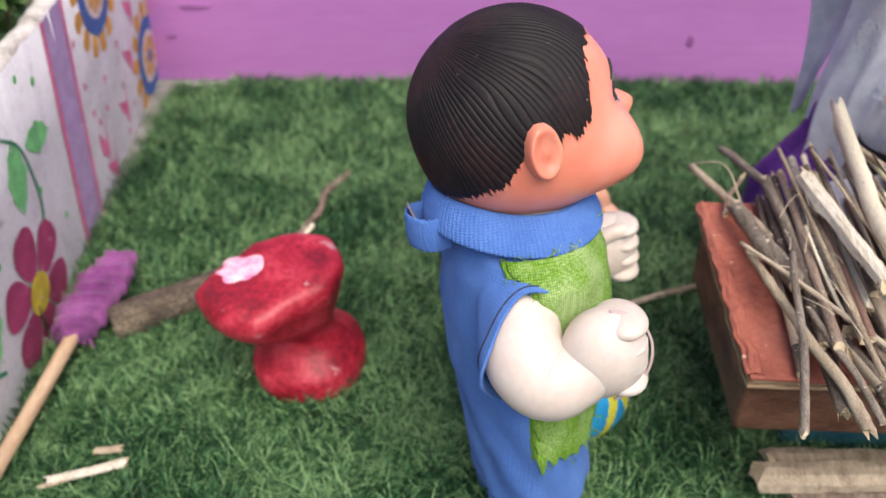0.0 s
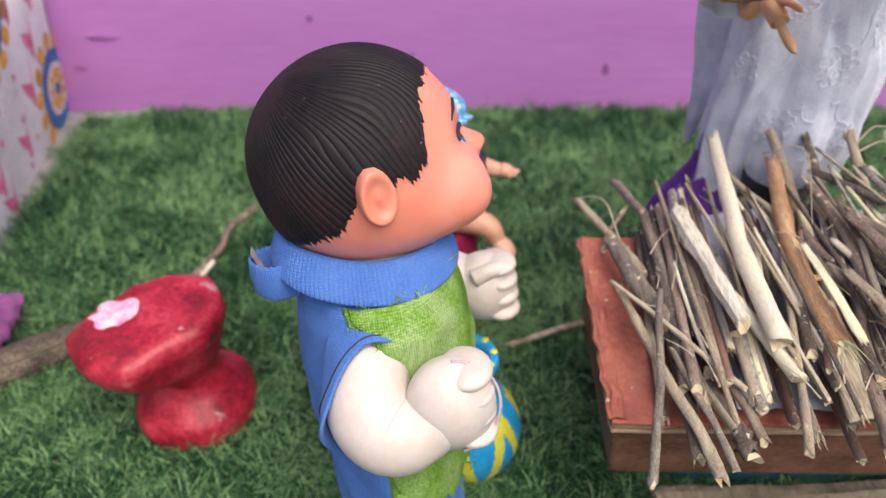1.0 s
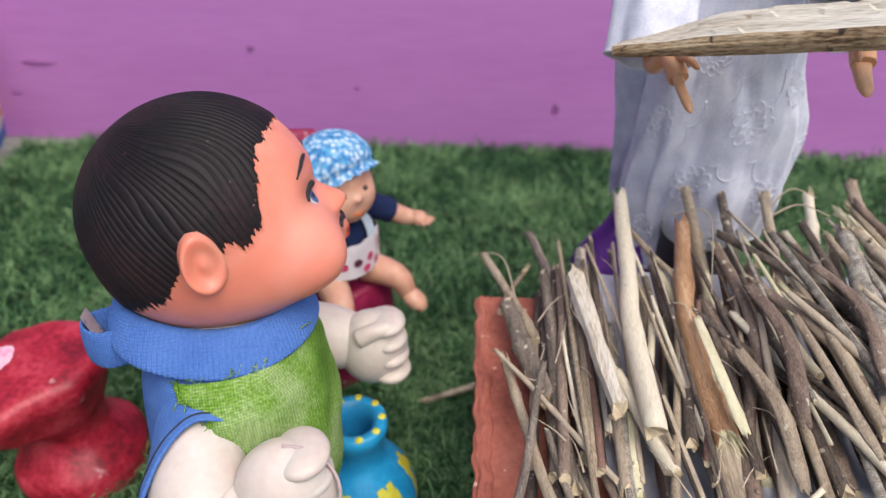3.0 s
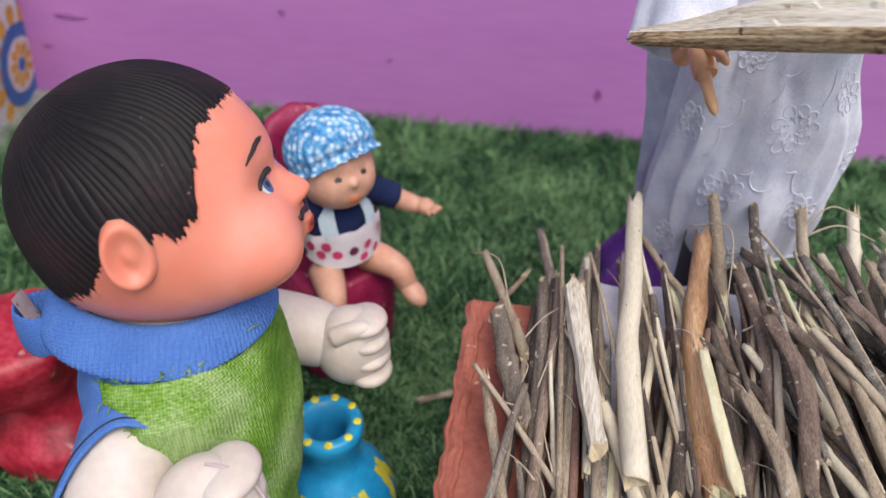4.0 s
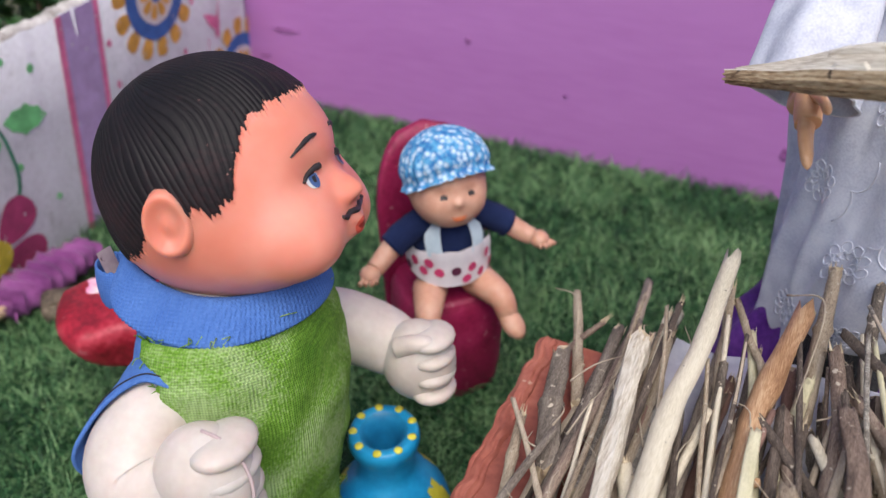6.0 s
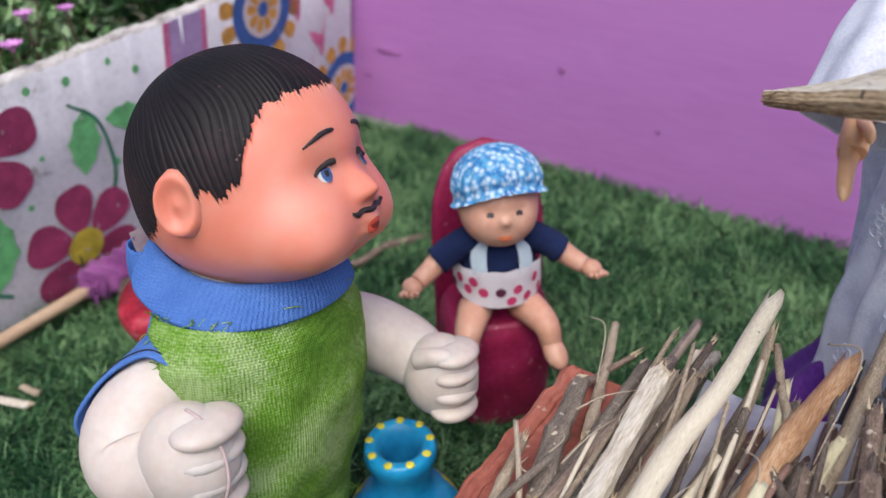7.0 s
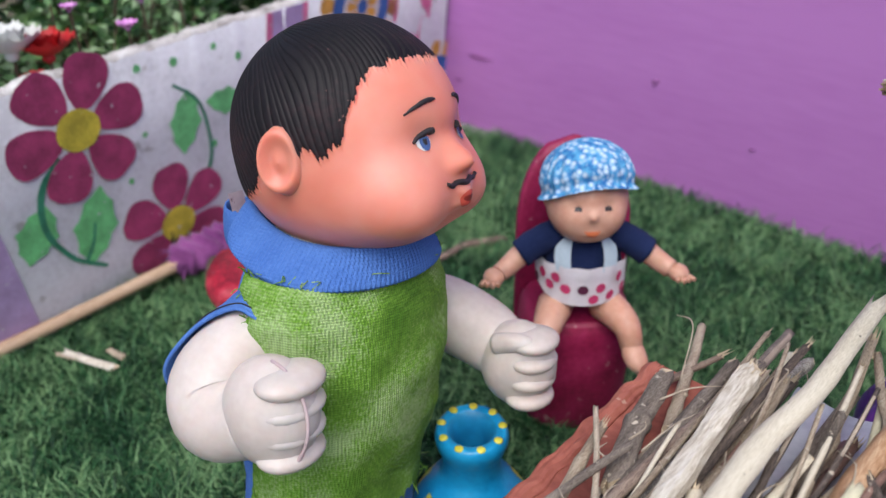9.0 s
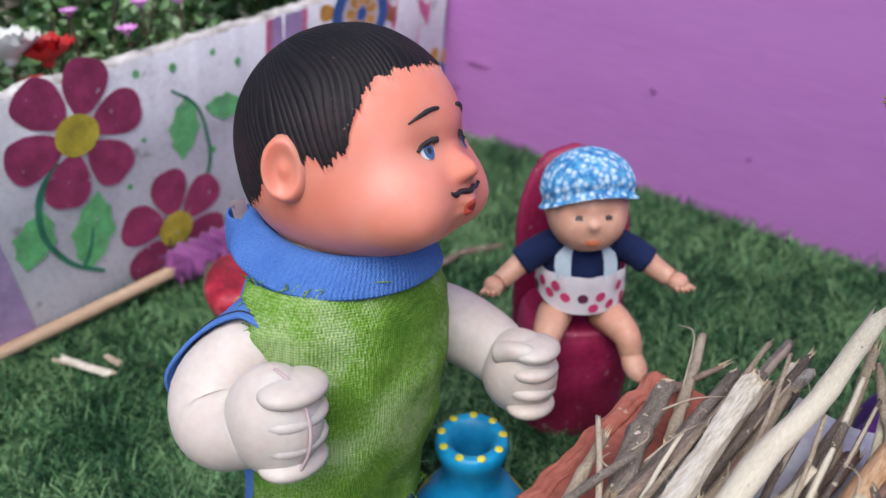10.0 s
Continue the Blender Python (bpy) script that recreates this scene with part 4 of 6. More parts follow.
splinter((0.262, 0.353, 0.030), (0.420, 0.362, 0.032), 0.011, 0.0055, [SPLIT_WOOD, LOG_BARK, END_GRAIN], "split_log", "pale split log with brown bark stacked under the box", "log", "split logs")
splinter((0.274, 0.369, 0.0215), (0.430, 0.374, 0.0225), 0.012, 0.006, [WOOD["tan"], LOG_BARK, END_GRAIN], "split_log", "brown split log stacked under the box", "log", "split logs")
splinter((0.280, 0.350, 0.0175), (0.430, 0.352, 0.0180), 0.012, 0.006, [WOOD["brown"], LOG_BARK, END_GRAIN], "split_log", "dark brown split log stacked under the box", "log", "split logs")
splinter((0.287, 0.336, 0.012), (0.420, 0.334, 0.013), 0.013, 0.0065, [SPLIT_WOOD, LOG_BARK, END_GRAIN], "split_log", "pale split log lying on the turf", "log", "split logs")

# ---- anvil-shaped stool ----
stool = thing("anvil_stool", "red painted clay anvil with a pale pink flower, on the turf", "anvil", at=(-0.026, 0.449, 0))


def stool_warp(p, a, v):
    # the top is a lopsided block that overhangs one side; the whole is hand-modelled and uneven
    k = smooth(0.046, 0.082, p.z)
    c, s2 = math.cos(a - 0.7), math.sin(a - 0.7)
    g = 1 + 0.06 * noise.noise(Vector((math.cos(a) * 1.4, math.sin(a) * 1.4, p.z * 25)))
    g *= 1 + k * (0.10 * abs(c) ** 3 - 0.16 * abs(s2) ** 3)
    side = (a + 0.35) % (math.pi / 2.5) - math.pi / 5
    g *= 1 + k * 0.55 * (0.90 / math.cos(side) - 1)
    q = Vector((p.x * g - 0.013 * k, p.y * g - 0.007 * k, p.z))
    q.z += k * (0.07 * p.x + 0.03 * p.y)
    return q + Vector((0, 0, 0.0016 * noise.noise(q * 50)))


bm = bmesh.new()
lathe(bm, [(0.0002, 0.0), (0.030, 0.001), (0.0385, 0.005), (0.0405, 0.014), (0.0385, 0.025), (0.030, 0.034), (0.0225, 0.043), (0.0205, 0.050), (0.026, 0.060), (0.036, 0.071), (0.0425, 0.081), (0.0445, 0.091), (0.0420, 0.0985), (0.034, 0.1020), (0.018, 0.1030), (0.0002, 0.1032)], 90, 0, warp=stool_warp)
anvil = part("body", bm, RED_CLAY, stool)
bm = bmesh.new()
lathe(bm, [(0.0002, 0.0022), (0.010, 0.0020), (0.0150, 0.0012), (0.0185, -0.0012)], 60, 0, centre=(-0.030, -0.006, 0.1002), rings=10,
      warp=lambda p, a, v: Vector((p.x * (1.15 + 0.07 * math.sin(a * 6 + 1) + 0.35 * noise.noise(Vector((math.cos(a) * 2, math.sin(a) * 2, 3)))), p.y * (0.95 + 0.07 * math.sin(a * 6 + 1) + 0.25 * noise.noise(Vector((math.cos(a) * 2, math.sin(a) * 2, 7)))), p.z + 0.07 * p.x + 0.03 * p.y)))
part("painted_flower", bm, PINK_FLOWER, anvil, "pale pink painted flower")

# ---- chair ----
chair = thing("chair", "magenta painted clay armchair with a high rounded back", "chair", at=(0.131, 0.545, 0))
chair.rotation_euler = (0, 0, radians(-46))
# local: the seat faces +x
bm = bmesh.new()


def seat_form(u, v):
    a = 2 * math.pi * u
    c, s = math.cos(a), math.sin(a)
    e = 0.62
    px, py = abs(c) ** e * (1 if c > 0 else -1), abs(s) ** e * (1 if s > 0 else -1)
    prof = ((0.0, 0.006), (0.80, 0.006), (0.88, 0.010), (0.97, 0.03), (1.03, 0.06), (1.0, 0.086), (0.9, 0.0935), (0.55, 0.094), (0.0, 0.0925))
    k = v * 8
    i = min(int(k), 7)
    t = k - i
    r = prof[i][0] * (1 - t) + prof[i + 1][0] * t
    z = prof[i][1] * (1 - t) + prof[i + 1][1] * t
    g = 1 + 0.02 * noise.noise(Vector((c, s, z * 30)))
    return Vector((-0.002 + px * 0.030 * r * g, py * 0.0345 * r * g, z))


grid(bm, seat_form, 44, 24, 0, wrap=True)
part("seat", bm, MAGENTA_CLAY, chair)
bm = bmesh.new()


def back_form(u, v):
    # a tombstone slab, slightly hollowed and leaning back, closed front and rear
    a = 2 * math.pi * u
    z = 0.186 * v
    half = 0.036 * (1 - max(0, (z - 0.125) / 0.063) ** 2.4) ** 0.5 if z < 0.1855 else 0.002
    thick = 0.0115 * (1 - 0.35 * v) * (1 if z < 0.178 else max(0.15, (0.188 - z) / 0.01))
    py = math.sin(a) * half
    px = (1 if math.cos(a) > 0 else -1) * abs(math.cos(a)) ** 0.6 * thick
    return Vector((-0.031 - 0.012 * v + px + 8 * py * py, py, z + 0.0006))


grid(bm, back_form, 40, 40, 0, wrap=True)
bmesh.ops.holes_fill(bm, edges=bm.edges[:])
part("backrest", bm, MAGENTA_CLAY, chair)

# ---- pot ----
pot = thing("pot", "bright blue clay pot with yellow zigzags and a dotted rim", "pot", at=(0.160, 0.413, 0.002))
bm = bmesh.new()


PROFILE = [(0.0002, 0.002), (0.015, 0.0), (0.022, 0.003), (0.0305, 0.016), (0.0338, 0.031), (0.031, 0.046), (0.0235, 0.059), (0.0165, 0.068), (0.0148, 0.075), (0.0158, 0.083), (0.0180, 0.0895), (0.0185, 0.0945), (0.0165, 0.0980), (0.0115, 0.0965), (0.0088, 0.089), (0.0080, 0.072), (0.0002, 0.064)]


def pot_skin(u, v):
    """Blue, with two rows of yellow zigzag round the belly, dots on the rim and a dark throat."""
    q, _ = catmull([Vector((r, 0, z)) for r, z in PROFILE], v)
    wave = 2 * math.pi * (u * 6 + 0.05 * math.sin(u * 12.6))
    z = q.z
    if v > 0.80:
        return 2
    if 0.004 < z < 0.060 and v < 0.5:
        c = 0.030 + 0.023 * math.sin(wave) * (1.15 - 0.15 * math.sin(wave) ** 2)
        slope = 0.023 * math.cos(wave) * 6 / max(q.x, 0.012)
        if abs(z - c) / math.sqrt(1 + slope * slope) < 0.0040:
            return 1
    return 0


lathe(bm, PROFILE, 168, pot_skin, rings=150)
jar = part("body", bm, [POT_BLUE, POT_YELLOW, POT_INSIDE], pot)
for i in range(9):
    a = 2 * math.pi * (i + 0.2) / 9
    bm = bmesh.new()
    ball(bm, (0.0155 * math.cos(a), 0.0155 * math.sin(a), 0.0979), (0.0024, 0.0024, 0.0010), 10, 6)
    part("dot", bm, POT_YELLOW, jar, "yellow dot on the rim")

# ---- rag torch ----
torch = thing("rag_torch", "wooden rod wound with a purple rag, lying on the turf", "torch")
bm = bmesh.new()
tube(bm, [(-0.2105, 0.205, 0.016), (-0.2045, 0.34, 0.021), (-0.200, 0.47, 0.028), (-0.199, 0.50, 0.029)], 0.0052, 14, 20, 0, wobble=0.06)
part("rod", bm, HANDLE_WOOD, torch)
bm = bmesh.new()


def rag(u, v):
    a = 2 * math.pi * u
    c, _ = catmull([Vector((-0.2025, 0.446, 0.0285)), Vector((-0.198, 0.49, 0.031)), Vector((-0.194, 0.535, 0.030))], v)
    fat = 0.0155 * (0.62 + 0.5 * math.sin(math.pi * min(1, v * 0.92 + 0.1)) ** 0.7)
    if v > 0.97 or v < 0.03:
        fat *= 0.45
    twist = (1 - 2 * abs(math.sin(a * 0.5 + v * 26 + 0.6 * math.sin(a)))) * 0.10 + math.sin(a * 2 - v * 17) * 0.05
    g = fat * (1 + twist + 0.10 * noise.noise(Vector((math.cos(a) * 2, math.sin(a) * 2, v * 9))))
    return c + Vector((math.cos(a) * g, 0.003 * math.sin(3 * a), math.sin(a) * g))


grid(bm, rag, 56, 120, 0, wrap=True)
bmesh.ops.holes_fill(bm, edges=bm.edges[:])
wound = part("rag", bm, CLOTH_PURPLE, torch, "purple wound rag")
bm = bmesh.new()
for i in range(12):
    a = rnd(0, 6.28)
    b = Vector((-0.2015 + 0.012 * math.cos(a), 0.449, 0.0285 + 0.012 * math.sin(a)))
    tube(bm, [b, b + Vector((rnd(-.006, .006), -rnd(.004, .012), rnd(-.008, .003)))], lambda k: 0.0016 * (1.1 - k), 5, 4, 0, squash=0.4)
part("rag_ends", bm, CLOTH_PURPLE, wound)

# ---- log, twigs and chips on the turf ----
log = thing("log", "short grey-brown log with a charred end on the turf", "log")
bm = bmesh.new()
tube(bm, [(-0.182, 0.470, 0.0175), (-0.145, 0.494, 0.0185), (-0.105, 0.520, 0.0195), (-0.072, 0.533, 0.020)], lambda k: 0.0135 + 0.001 * math.sin(k * 9), 22, 30, 0, 1, wobble=0.12, seed=4)
trunk = part("trunk", bm, [LOG_BARK, WOOD["dark"]], log)
bm = bmesh.new()
grid(bm, lambda u, v: Vector((-0.172 + 0.034 * v, 0.476 + 0.0225 * v, 0.0185)) + Vector((0.009 * (u - 0.5), -0.012 * 1.0 + 0.003 * abs(u - 0.5), 0.0062 * (u - 0.2) + 0.0065)), 6, 14)
part("bare_patch", bm, WOOD["tan"], trunk, "bare pale patch without bark")


def ground_twig(line, r, kind, label):
    return stick(line, r, kind, name="twig", label=label, group="twigs on the turf")


ground_twig([(-0.091, 0.543, 0.015), (-0.064, 0.583, 0.016), (-0.052, 0.615, 0.017), (-0.052, 0.648, 0.015), (-0.036, 0.682, 0.012)], 0.0034, "brown", "crooked brown twig lying on the turf")
stick([(-0.084, 0.543, 0.013), (-0.066, 0.568, 0.014), (-0.054, 0.598, 0.016)], 0.0026, "pale", name="twig", label="pale peeled twig lying beside the crooked one", group="twigs on the turf")
ground_twig([(0.193, 0.504, 0.015), (0.228, 0.519, 0.016), (0.262, 0.532, 0.016)], 0.0026, "tan", "thin tan twig lying on the turf")
splinter((-0.172, 0.336, 0.017), (-0.127, 0.352, 0.017), 0.0036, 0.0015, [PALE_SPLIT, PALE_SPLIT, END_GRAIN], "wood_chip", "pale wood chip on the turf", "wood chip", "wood chips", 0.003, fibres=0)
splinter((-0.150, 0.360, 0.016), (-0.134, 0.363, 0.016), 0.003, 0.0013, [SPLIT_WOOD, WOOD["tan"], END_GRAIN], "wood_chip", "small tan wood chip on the turf", "wood chip", "wood chips", 0.002, fibres=0)
splinter((-0.175, 0.331, 0.0165), (-0.150, 0.343, 0.0165), 0.002, 0.001, [SPLIT_WOOD, SPLIT_WOOD, END_GRAIN], "wood_chip", "thin pale wood splinter on the turf", "wood chip", "wood chips", 0.002, fibres=0)


# ---- moustached doll ----
def bump(d, az, el, w, h=None):
    """A soft swelling round a direction of the head."""
    a, e = math.atan2(d.y, d.x), math.asin(max(-1, min(1, d.z)))
    da = (a - radians(az) + math.pi) % (2 * math.pi) - math.pi
    return math.exp(-((da * math.cos(e)) / radians(w)) ** 2 - ((e - radians(el)) / radians(h or w)) ** 2)


HAIRLINE = ((0, 38), (18, 39), (34, 37), (44, 33), (51, 27), (57, 16), (61, 4), (68, -2), (80, -1), (94, 3), (104, -8), (116, -20), (140, -25), (180, -28))


def hair_edge(az):
    az = abs(az)
    for (a0, e0), (a1, e1) in zip(HAIRLINE, HAIRLINE[1:]):
        if a0 <= az <= a1:
            return e0 + (e1 - e0) * (az - a0) / (a1 - a0)
    return -30


def doll_head_radius(d):
    r = 1.0
    r += 0.26 * (bump(d, 33, -27, 23, 18) + bump(d, -33, -27, 23, 18))      # cheeks
    r += 0.03 * bump(d, 0, -52, 30, 16) + 0.07 * smooth(0.05, 0.7, -d.z)                                     # chin
    r += 0.150 * bump(d, 0, -10, 6.5, 5.5) + 0.05 * (bump(d, 6, -13, 5, 4) + bump(d, -6, -13, 5, 4)) - 0.03 * bump(d, 0, 1, 12, 6)       # nose
    r -= 0.075 * (bump(d, 21, 0, 14, 9) + bump(d, -21, 0, 14, 9))           # eye hollows
    r += 0.15 * bump(d, 0, -25.5, 8, 6) - 0.03 * bump(d, 0, -31, 9, 9)                                      # lips
    r -= 0.04 * bump(d, 0, -25.5, 9, 2.2)
    r -= 0.04 * bump(d, 0, -40, 12, 4)
    r += 0.05 * bump(d, 180, 18, 60, 45)                                    # back of the skull
    r -= 0.05 * smooth(0.1, 0.9, -d.z) * bump(d, 180, -45, 70, 30)
    return r


def build_doll():
    bm = bmesh.new()
    FACE, HAIRM, INKM, WHITE, BLUE, RED, CREAM, KNIT, GREEN, TAG, DEEP = range(11)
    # head: the poles lie on the whorl, so that the hair runs out from it
    whorl = Vector((-0.52, 0.05, 0.85)).normalized()
    ax = whorl.orthogonal().normalized()
    ay = whorl.cross(ax)
    size = Vector((0.0405, 0.0385, 0.0405))
    place = Vector((0.003, 0, 0.2455))
    tilt = Euler((0, radians(-8), radians(3))).to_matrix()
    NU, NV = 900, 210

    def direction(u, v):
        th = math.pi * min(max(v, 0.001), 0.999)
        ph = 2 * math.pi * u + 0.55 * math.sin(th) * (1 - v)
        return whorl * math.cos(th) + (ax * math.cos(ph) + ay * math.sin(ph)) * math.sin(th)

    def angles(d):
        return math.degrees(math.atan2(d.y, d.x)), math.degrees(math.asin(max(-1, min(1, d.z))))

    def hairy(d, u):
        az, el = angles(d)
        jag = 3.6 * noise.noise(Vector((u * 230, 0, 0))) + 3.2 * noise.noise(Vector((u * 60, 3, 0)))
        return el - hair_edge(az) - jag

    def head(u, v):
        d = direction(u, v)
        r = doll_head_radius(d)
        h = hairy(d, u)
        if h > -3:
            k = smooth(-3, 2, h)
            strand = u * 104 + 1.9 * noise.noise(Vector((u * 16, v * 4, 0))) + 0.35 * noise.noise(Vector((u * 50, v * 4, 5)))
            groove = abs((strand % 1.0) - 0.5) * 2
            deep = 0.022 * smooth(0.04, 0.20, v) * (0.55 + 0.6 * noise.noise(Vector((u * 60, v * 4, 7))) ** 2)
            r += k * (0.022 - deep * (groove ** 4.0) - 0.004 * noise.noise(Vector((u * 20, v * 5, 2))))
        p = Vector((d.x * size.x, d.y * size.y, d.z * size.z)) * r
        return place + tilt @ p

    def skin(u, v):
        d = direction(u, v)
        if hairy(d, u) > 0:
            return HAIRM
        return FACE

    grid(bm, head, NU, NV, skin, wrap=True)

    # painted features, laid on the face
    def on_face(az, el, lift):
        a, e = radians(az), radians(el)
        d = Vector((math.cos(a) * math.cos(e), math.sin(a) * math.cos(e), math.sin(e)))
        p = Vector((d.x * size.x, d.y * size.y, d.z * size.z)) * doll_head_radius(d)
        return place + tilt @ (p + d * lift)

    def patch(az0, el0, wa, we, lift, mat, top=1.0):
        grid(bm, lambda u, v: on_face(az0 + wa * v * math.cos(2 * math.pi * u), el0 + we * v * (math.sin(2 * math.pi * u) if math.sin(2 * math.pi * u) < top else top), lift + 0.0003 * (1 - v * v)), 36, 6, mat, wrap=True)

    for s in (1, -1):
        tube(bm, [on_face(s * a, e, 0.0001) for a, e in ((10, 17.2), (14, 17.3), (19, 16.4), (25, 14.4), (31, 11.8))], lambda k: 0.00074 * (0.45 + 0.7 * math.sin(math.pi * min(1, 0.12 + k * 0.9))), 8, 26, INKM, wobble=0.3, seed=s)
        patch(s * 20.5, -1.4, 4.9, 3.9, 0.0003, WHITE, 0.6)
        patch(s * 19.8, -1.4, 3.4, 3.8, 0.0007, BLUE, 0.6)
        patch(s * 19.8, -1.0, 1.5, 1.9, 0.0010, INKM, 0.6)
        tube(bm, [on_face(s * a, e, 0.0004) for a, e in ((13.0, 3.0), (16.5, 3.0), (20, 2.2), (24, 0.8), (27.0, -1.2))], lambda k: 0.00120 * (1.05 - 0.55 * k), 8, 22, INKM, wobble=0.35, seed=3 + s)
    tube(bm, [on_face(a, e, 0.0002) for a, e in ((-14.5, -19.0), (-11, -20.3), (-6, -19.6), (0, -20.2), (6, -19.6), (11, -20.3), (14.5, -19.0))], lambda k: 0.00092 * (0.8 + 0.3 * math.sin(math.pi * k)), 8, 48, INKM, wobble=0.45, seed=5)
    patch(0, -26.2, 6.0, 3.8, 0.0003, RED)
    patch(0, -25.4, 4.4, 1.3, 0.0006, DEEP)
    # ears
    for s in (1, -1):
        def ear(u, v):
            a, rr = 2 * math.pi * u, v
            rim = 0.0019 * math.exp(-((rr - 0.72) / 0.20) ** 2) - 0.0009 * math.exp(-((rr - 0.30) / 0.22) ** 2)
            rim *= 0.45 + 0.6 * (0.5 - 0.5 * math.cos(a - 0.5))
            x = -0.0004 + math.cos(a) * 0.0078 * rr
            z = -0.0032 + math.sin(a) * 0.0128 * rr * (0.92 if math.sin(a) < 0 else 1)
            y = 0.0402 + rim + 0.0010 * (1 - rr) - 0.005 * max(0, rr - 0.8) * 5 + 0.0012 * (-x * 260)
            return place + tilt @ Vector((x, s * y, z))
        grid(bm, ear, 36, 16, FACE, wrap=True)
    # neck
    tube(bm, [(0, 0, 0.196), (0.002, 0, 0.222)], lambda k: 0.027 - 0.003 * k, 28, 4, CREAM)
    # shirt
    prof = ((0.0005, 0.028, 0.034, 0.205), (0.0, 0.030, 0.0425, 0.198), (0.0, 0.033, 0.0465, 0.188), (0.0, 0.036, 0.0455, 0.165), (-0.001, 0.035, 0.0425, 0.14), (-0.003, 0.030, 0.0420, 0.115), (-0.003, 0.0285, 0.0420, 0.085), (-0.003, 0.028, 0.041, 0.07))
    pv = [(Vector((r[0], r[1], r[2])), r[3]) for r in prof]

    def section(v):
        k = v * (len(pv) - 1)
        i = min(int(k), len(pv) - 2)
        t = k - i
        return pv[i][0].lerp(pv[i + 1][0], t), pv[i][1] * (1 - t) + pv[i + 1][1] * t

    def torso(a, v, off=0.0):
        s, z = section(v)
        fold = 0.0012 * noise.noise(Vector((math.cos(a) * 3, math.sin(a) * 3, z * 45))) + 0.0007 * math.sin(a * 9 + z * 160) * smooth(0.2, 0.9, v)
        return Vector((s.x + math.cos(a) * (s.y + off + fold), math.sin(a) * (s.z + off + fold), z))

    grid(bm, lambda u, v: torso(2 * math.pi * u, v), 96, 60, KNIT, wrap=True)

    # green net front with ragged hems and armholes
    def vest(u, v):
        half = 2.05 - 0.27 * smooth(0.1, 0.5, v) - 0.26 * math.exp(-((v - 0.26) / 0.12) ** 2)
        a = (u * 2 - 1) * half + 0.02 * noise.noise(Vector((u * 3, v * 60, 4)))
        vv = 0.085 + v * (0.690 + 0.035 * noise.noise(Vector((u * 40, 0, 9))))
        edge = 0.0022 * (1 - smooth(0.0, 0.04, 1 - abs(u * 2 - 1)))
        return torso(a, vv, 0.0024 - edge + 0.0007 * noise.noise(Vector((u * 12, v * 12, 0))))
    grid(bm, vest, 120, 90, GREEN)
    for i in range(46):
        u, v = rnd(0, 1), random.choice([0.0, 1.0])
        p = vest(u, v)
        tube(bm, [p, p + Vector((rnd(0, .003), rnd(-.003, .003), (rnd(.001, .004) if v == 0 else -rnd(.001, .004)))), p + Vector((rnd(.001, .005), rnd(-.004, .004), (rnd(.001, .005) if v == 0 else -rnd(.002, .006))))], 0.00022, 4, 4, GREEN)
    for s in (0.0, 1.0):
        hemline = [vest(s, 0.04 + 0.045 * i) for i in range(12)]
        tube(bm, hemline, lambda k: 0.0011 + 0.0003 * math.sin(k * 40), 8, 44, GREEN, wobble=0.3, seed=s)
        for i in range(26):
            p = vest(s, rnd(0.02, 0.6))
            q = p + Vector((rnd(-.003, .003), (1 if s else -1) * rnd(0.0, .004), rnd(-.003, .004)))
            tube(bm, [p, p.lerp(q, 0.5) + Vector((rnd(-.001, .001), 0, rnd(0, .0015))), q], 0.0002, 4, 4, GREEN)
    # rolled rib collar
    def collar(u, v):
        a = 2 * math.pi * u
        back = smooth(0.2, 1.0, -math.cos(a))
        rib = 0.00022 * math.sin(a * 130)
        ring = ((0.0255, 0.2005), (0.0262, 0.2085), (0.0280, 0.2120), (0.0304, 0.2118), (0.0328, 0.2080), (0.0347, 0.2035), (0.0354, 0.2000), (0.0342, 0.1990))
        k = v * 7
        i = min(int(k), 6)
        t = k - i
        r = ring[i][0] * (1 - t) + ring[i + 1][0] * t
        z = ring[i][1] * (1 - t) + ring[i + 1][1] * t
        r += rib * (1 if v > 0.1 else 0) + 0.006 * back
        return Vector((0.001 + math.cos(a) * r * 0.97, math.sin(a) * r * (1 + 0.17 * smooth(0.40, 0.9, v)), 0.0022 + z + 0.0008 * math.sin(a * 2 + 1) - 0.0022 * math.cos(a) + 0.004 * back))
    grid(bm, collar, 650, 24, KNIT, wrap=True)
    # the collar's loose end, doubled back at the nape, with a tag in it
    bow = [Vector(p) for p in ((-0.030, -0.018, 0), (-0.039, -0.019, 0), (-0.0455, -0.013, 0.001), (-0.0450, -0.005, 0.001), (-0.040, 0.0, 0), (-0.033, 0.001, 0))]

    def loop_end(u, v):
        q, d = catmull(bow, u)
        n = Vector((-d.y, d.x, 0))
        t = 2 * math.pi * v
        return q + n * 0.0011 * math.cos(t) + Vector((0, 0, 0.2070 + 0.0072 * math.sin(t) + 0.0003 * math.sin(u * 120)))
    grid(bm, loop_end, 80, 20, KNIT)
    grid(bm, lambda u, v: Vector((-0.041 - 0.004 * v, -0.013 + 0.008 * u, 0.206 + 0.012 * v)), 6, 10, TAG)
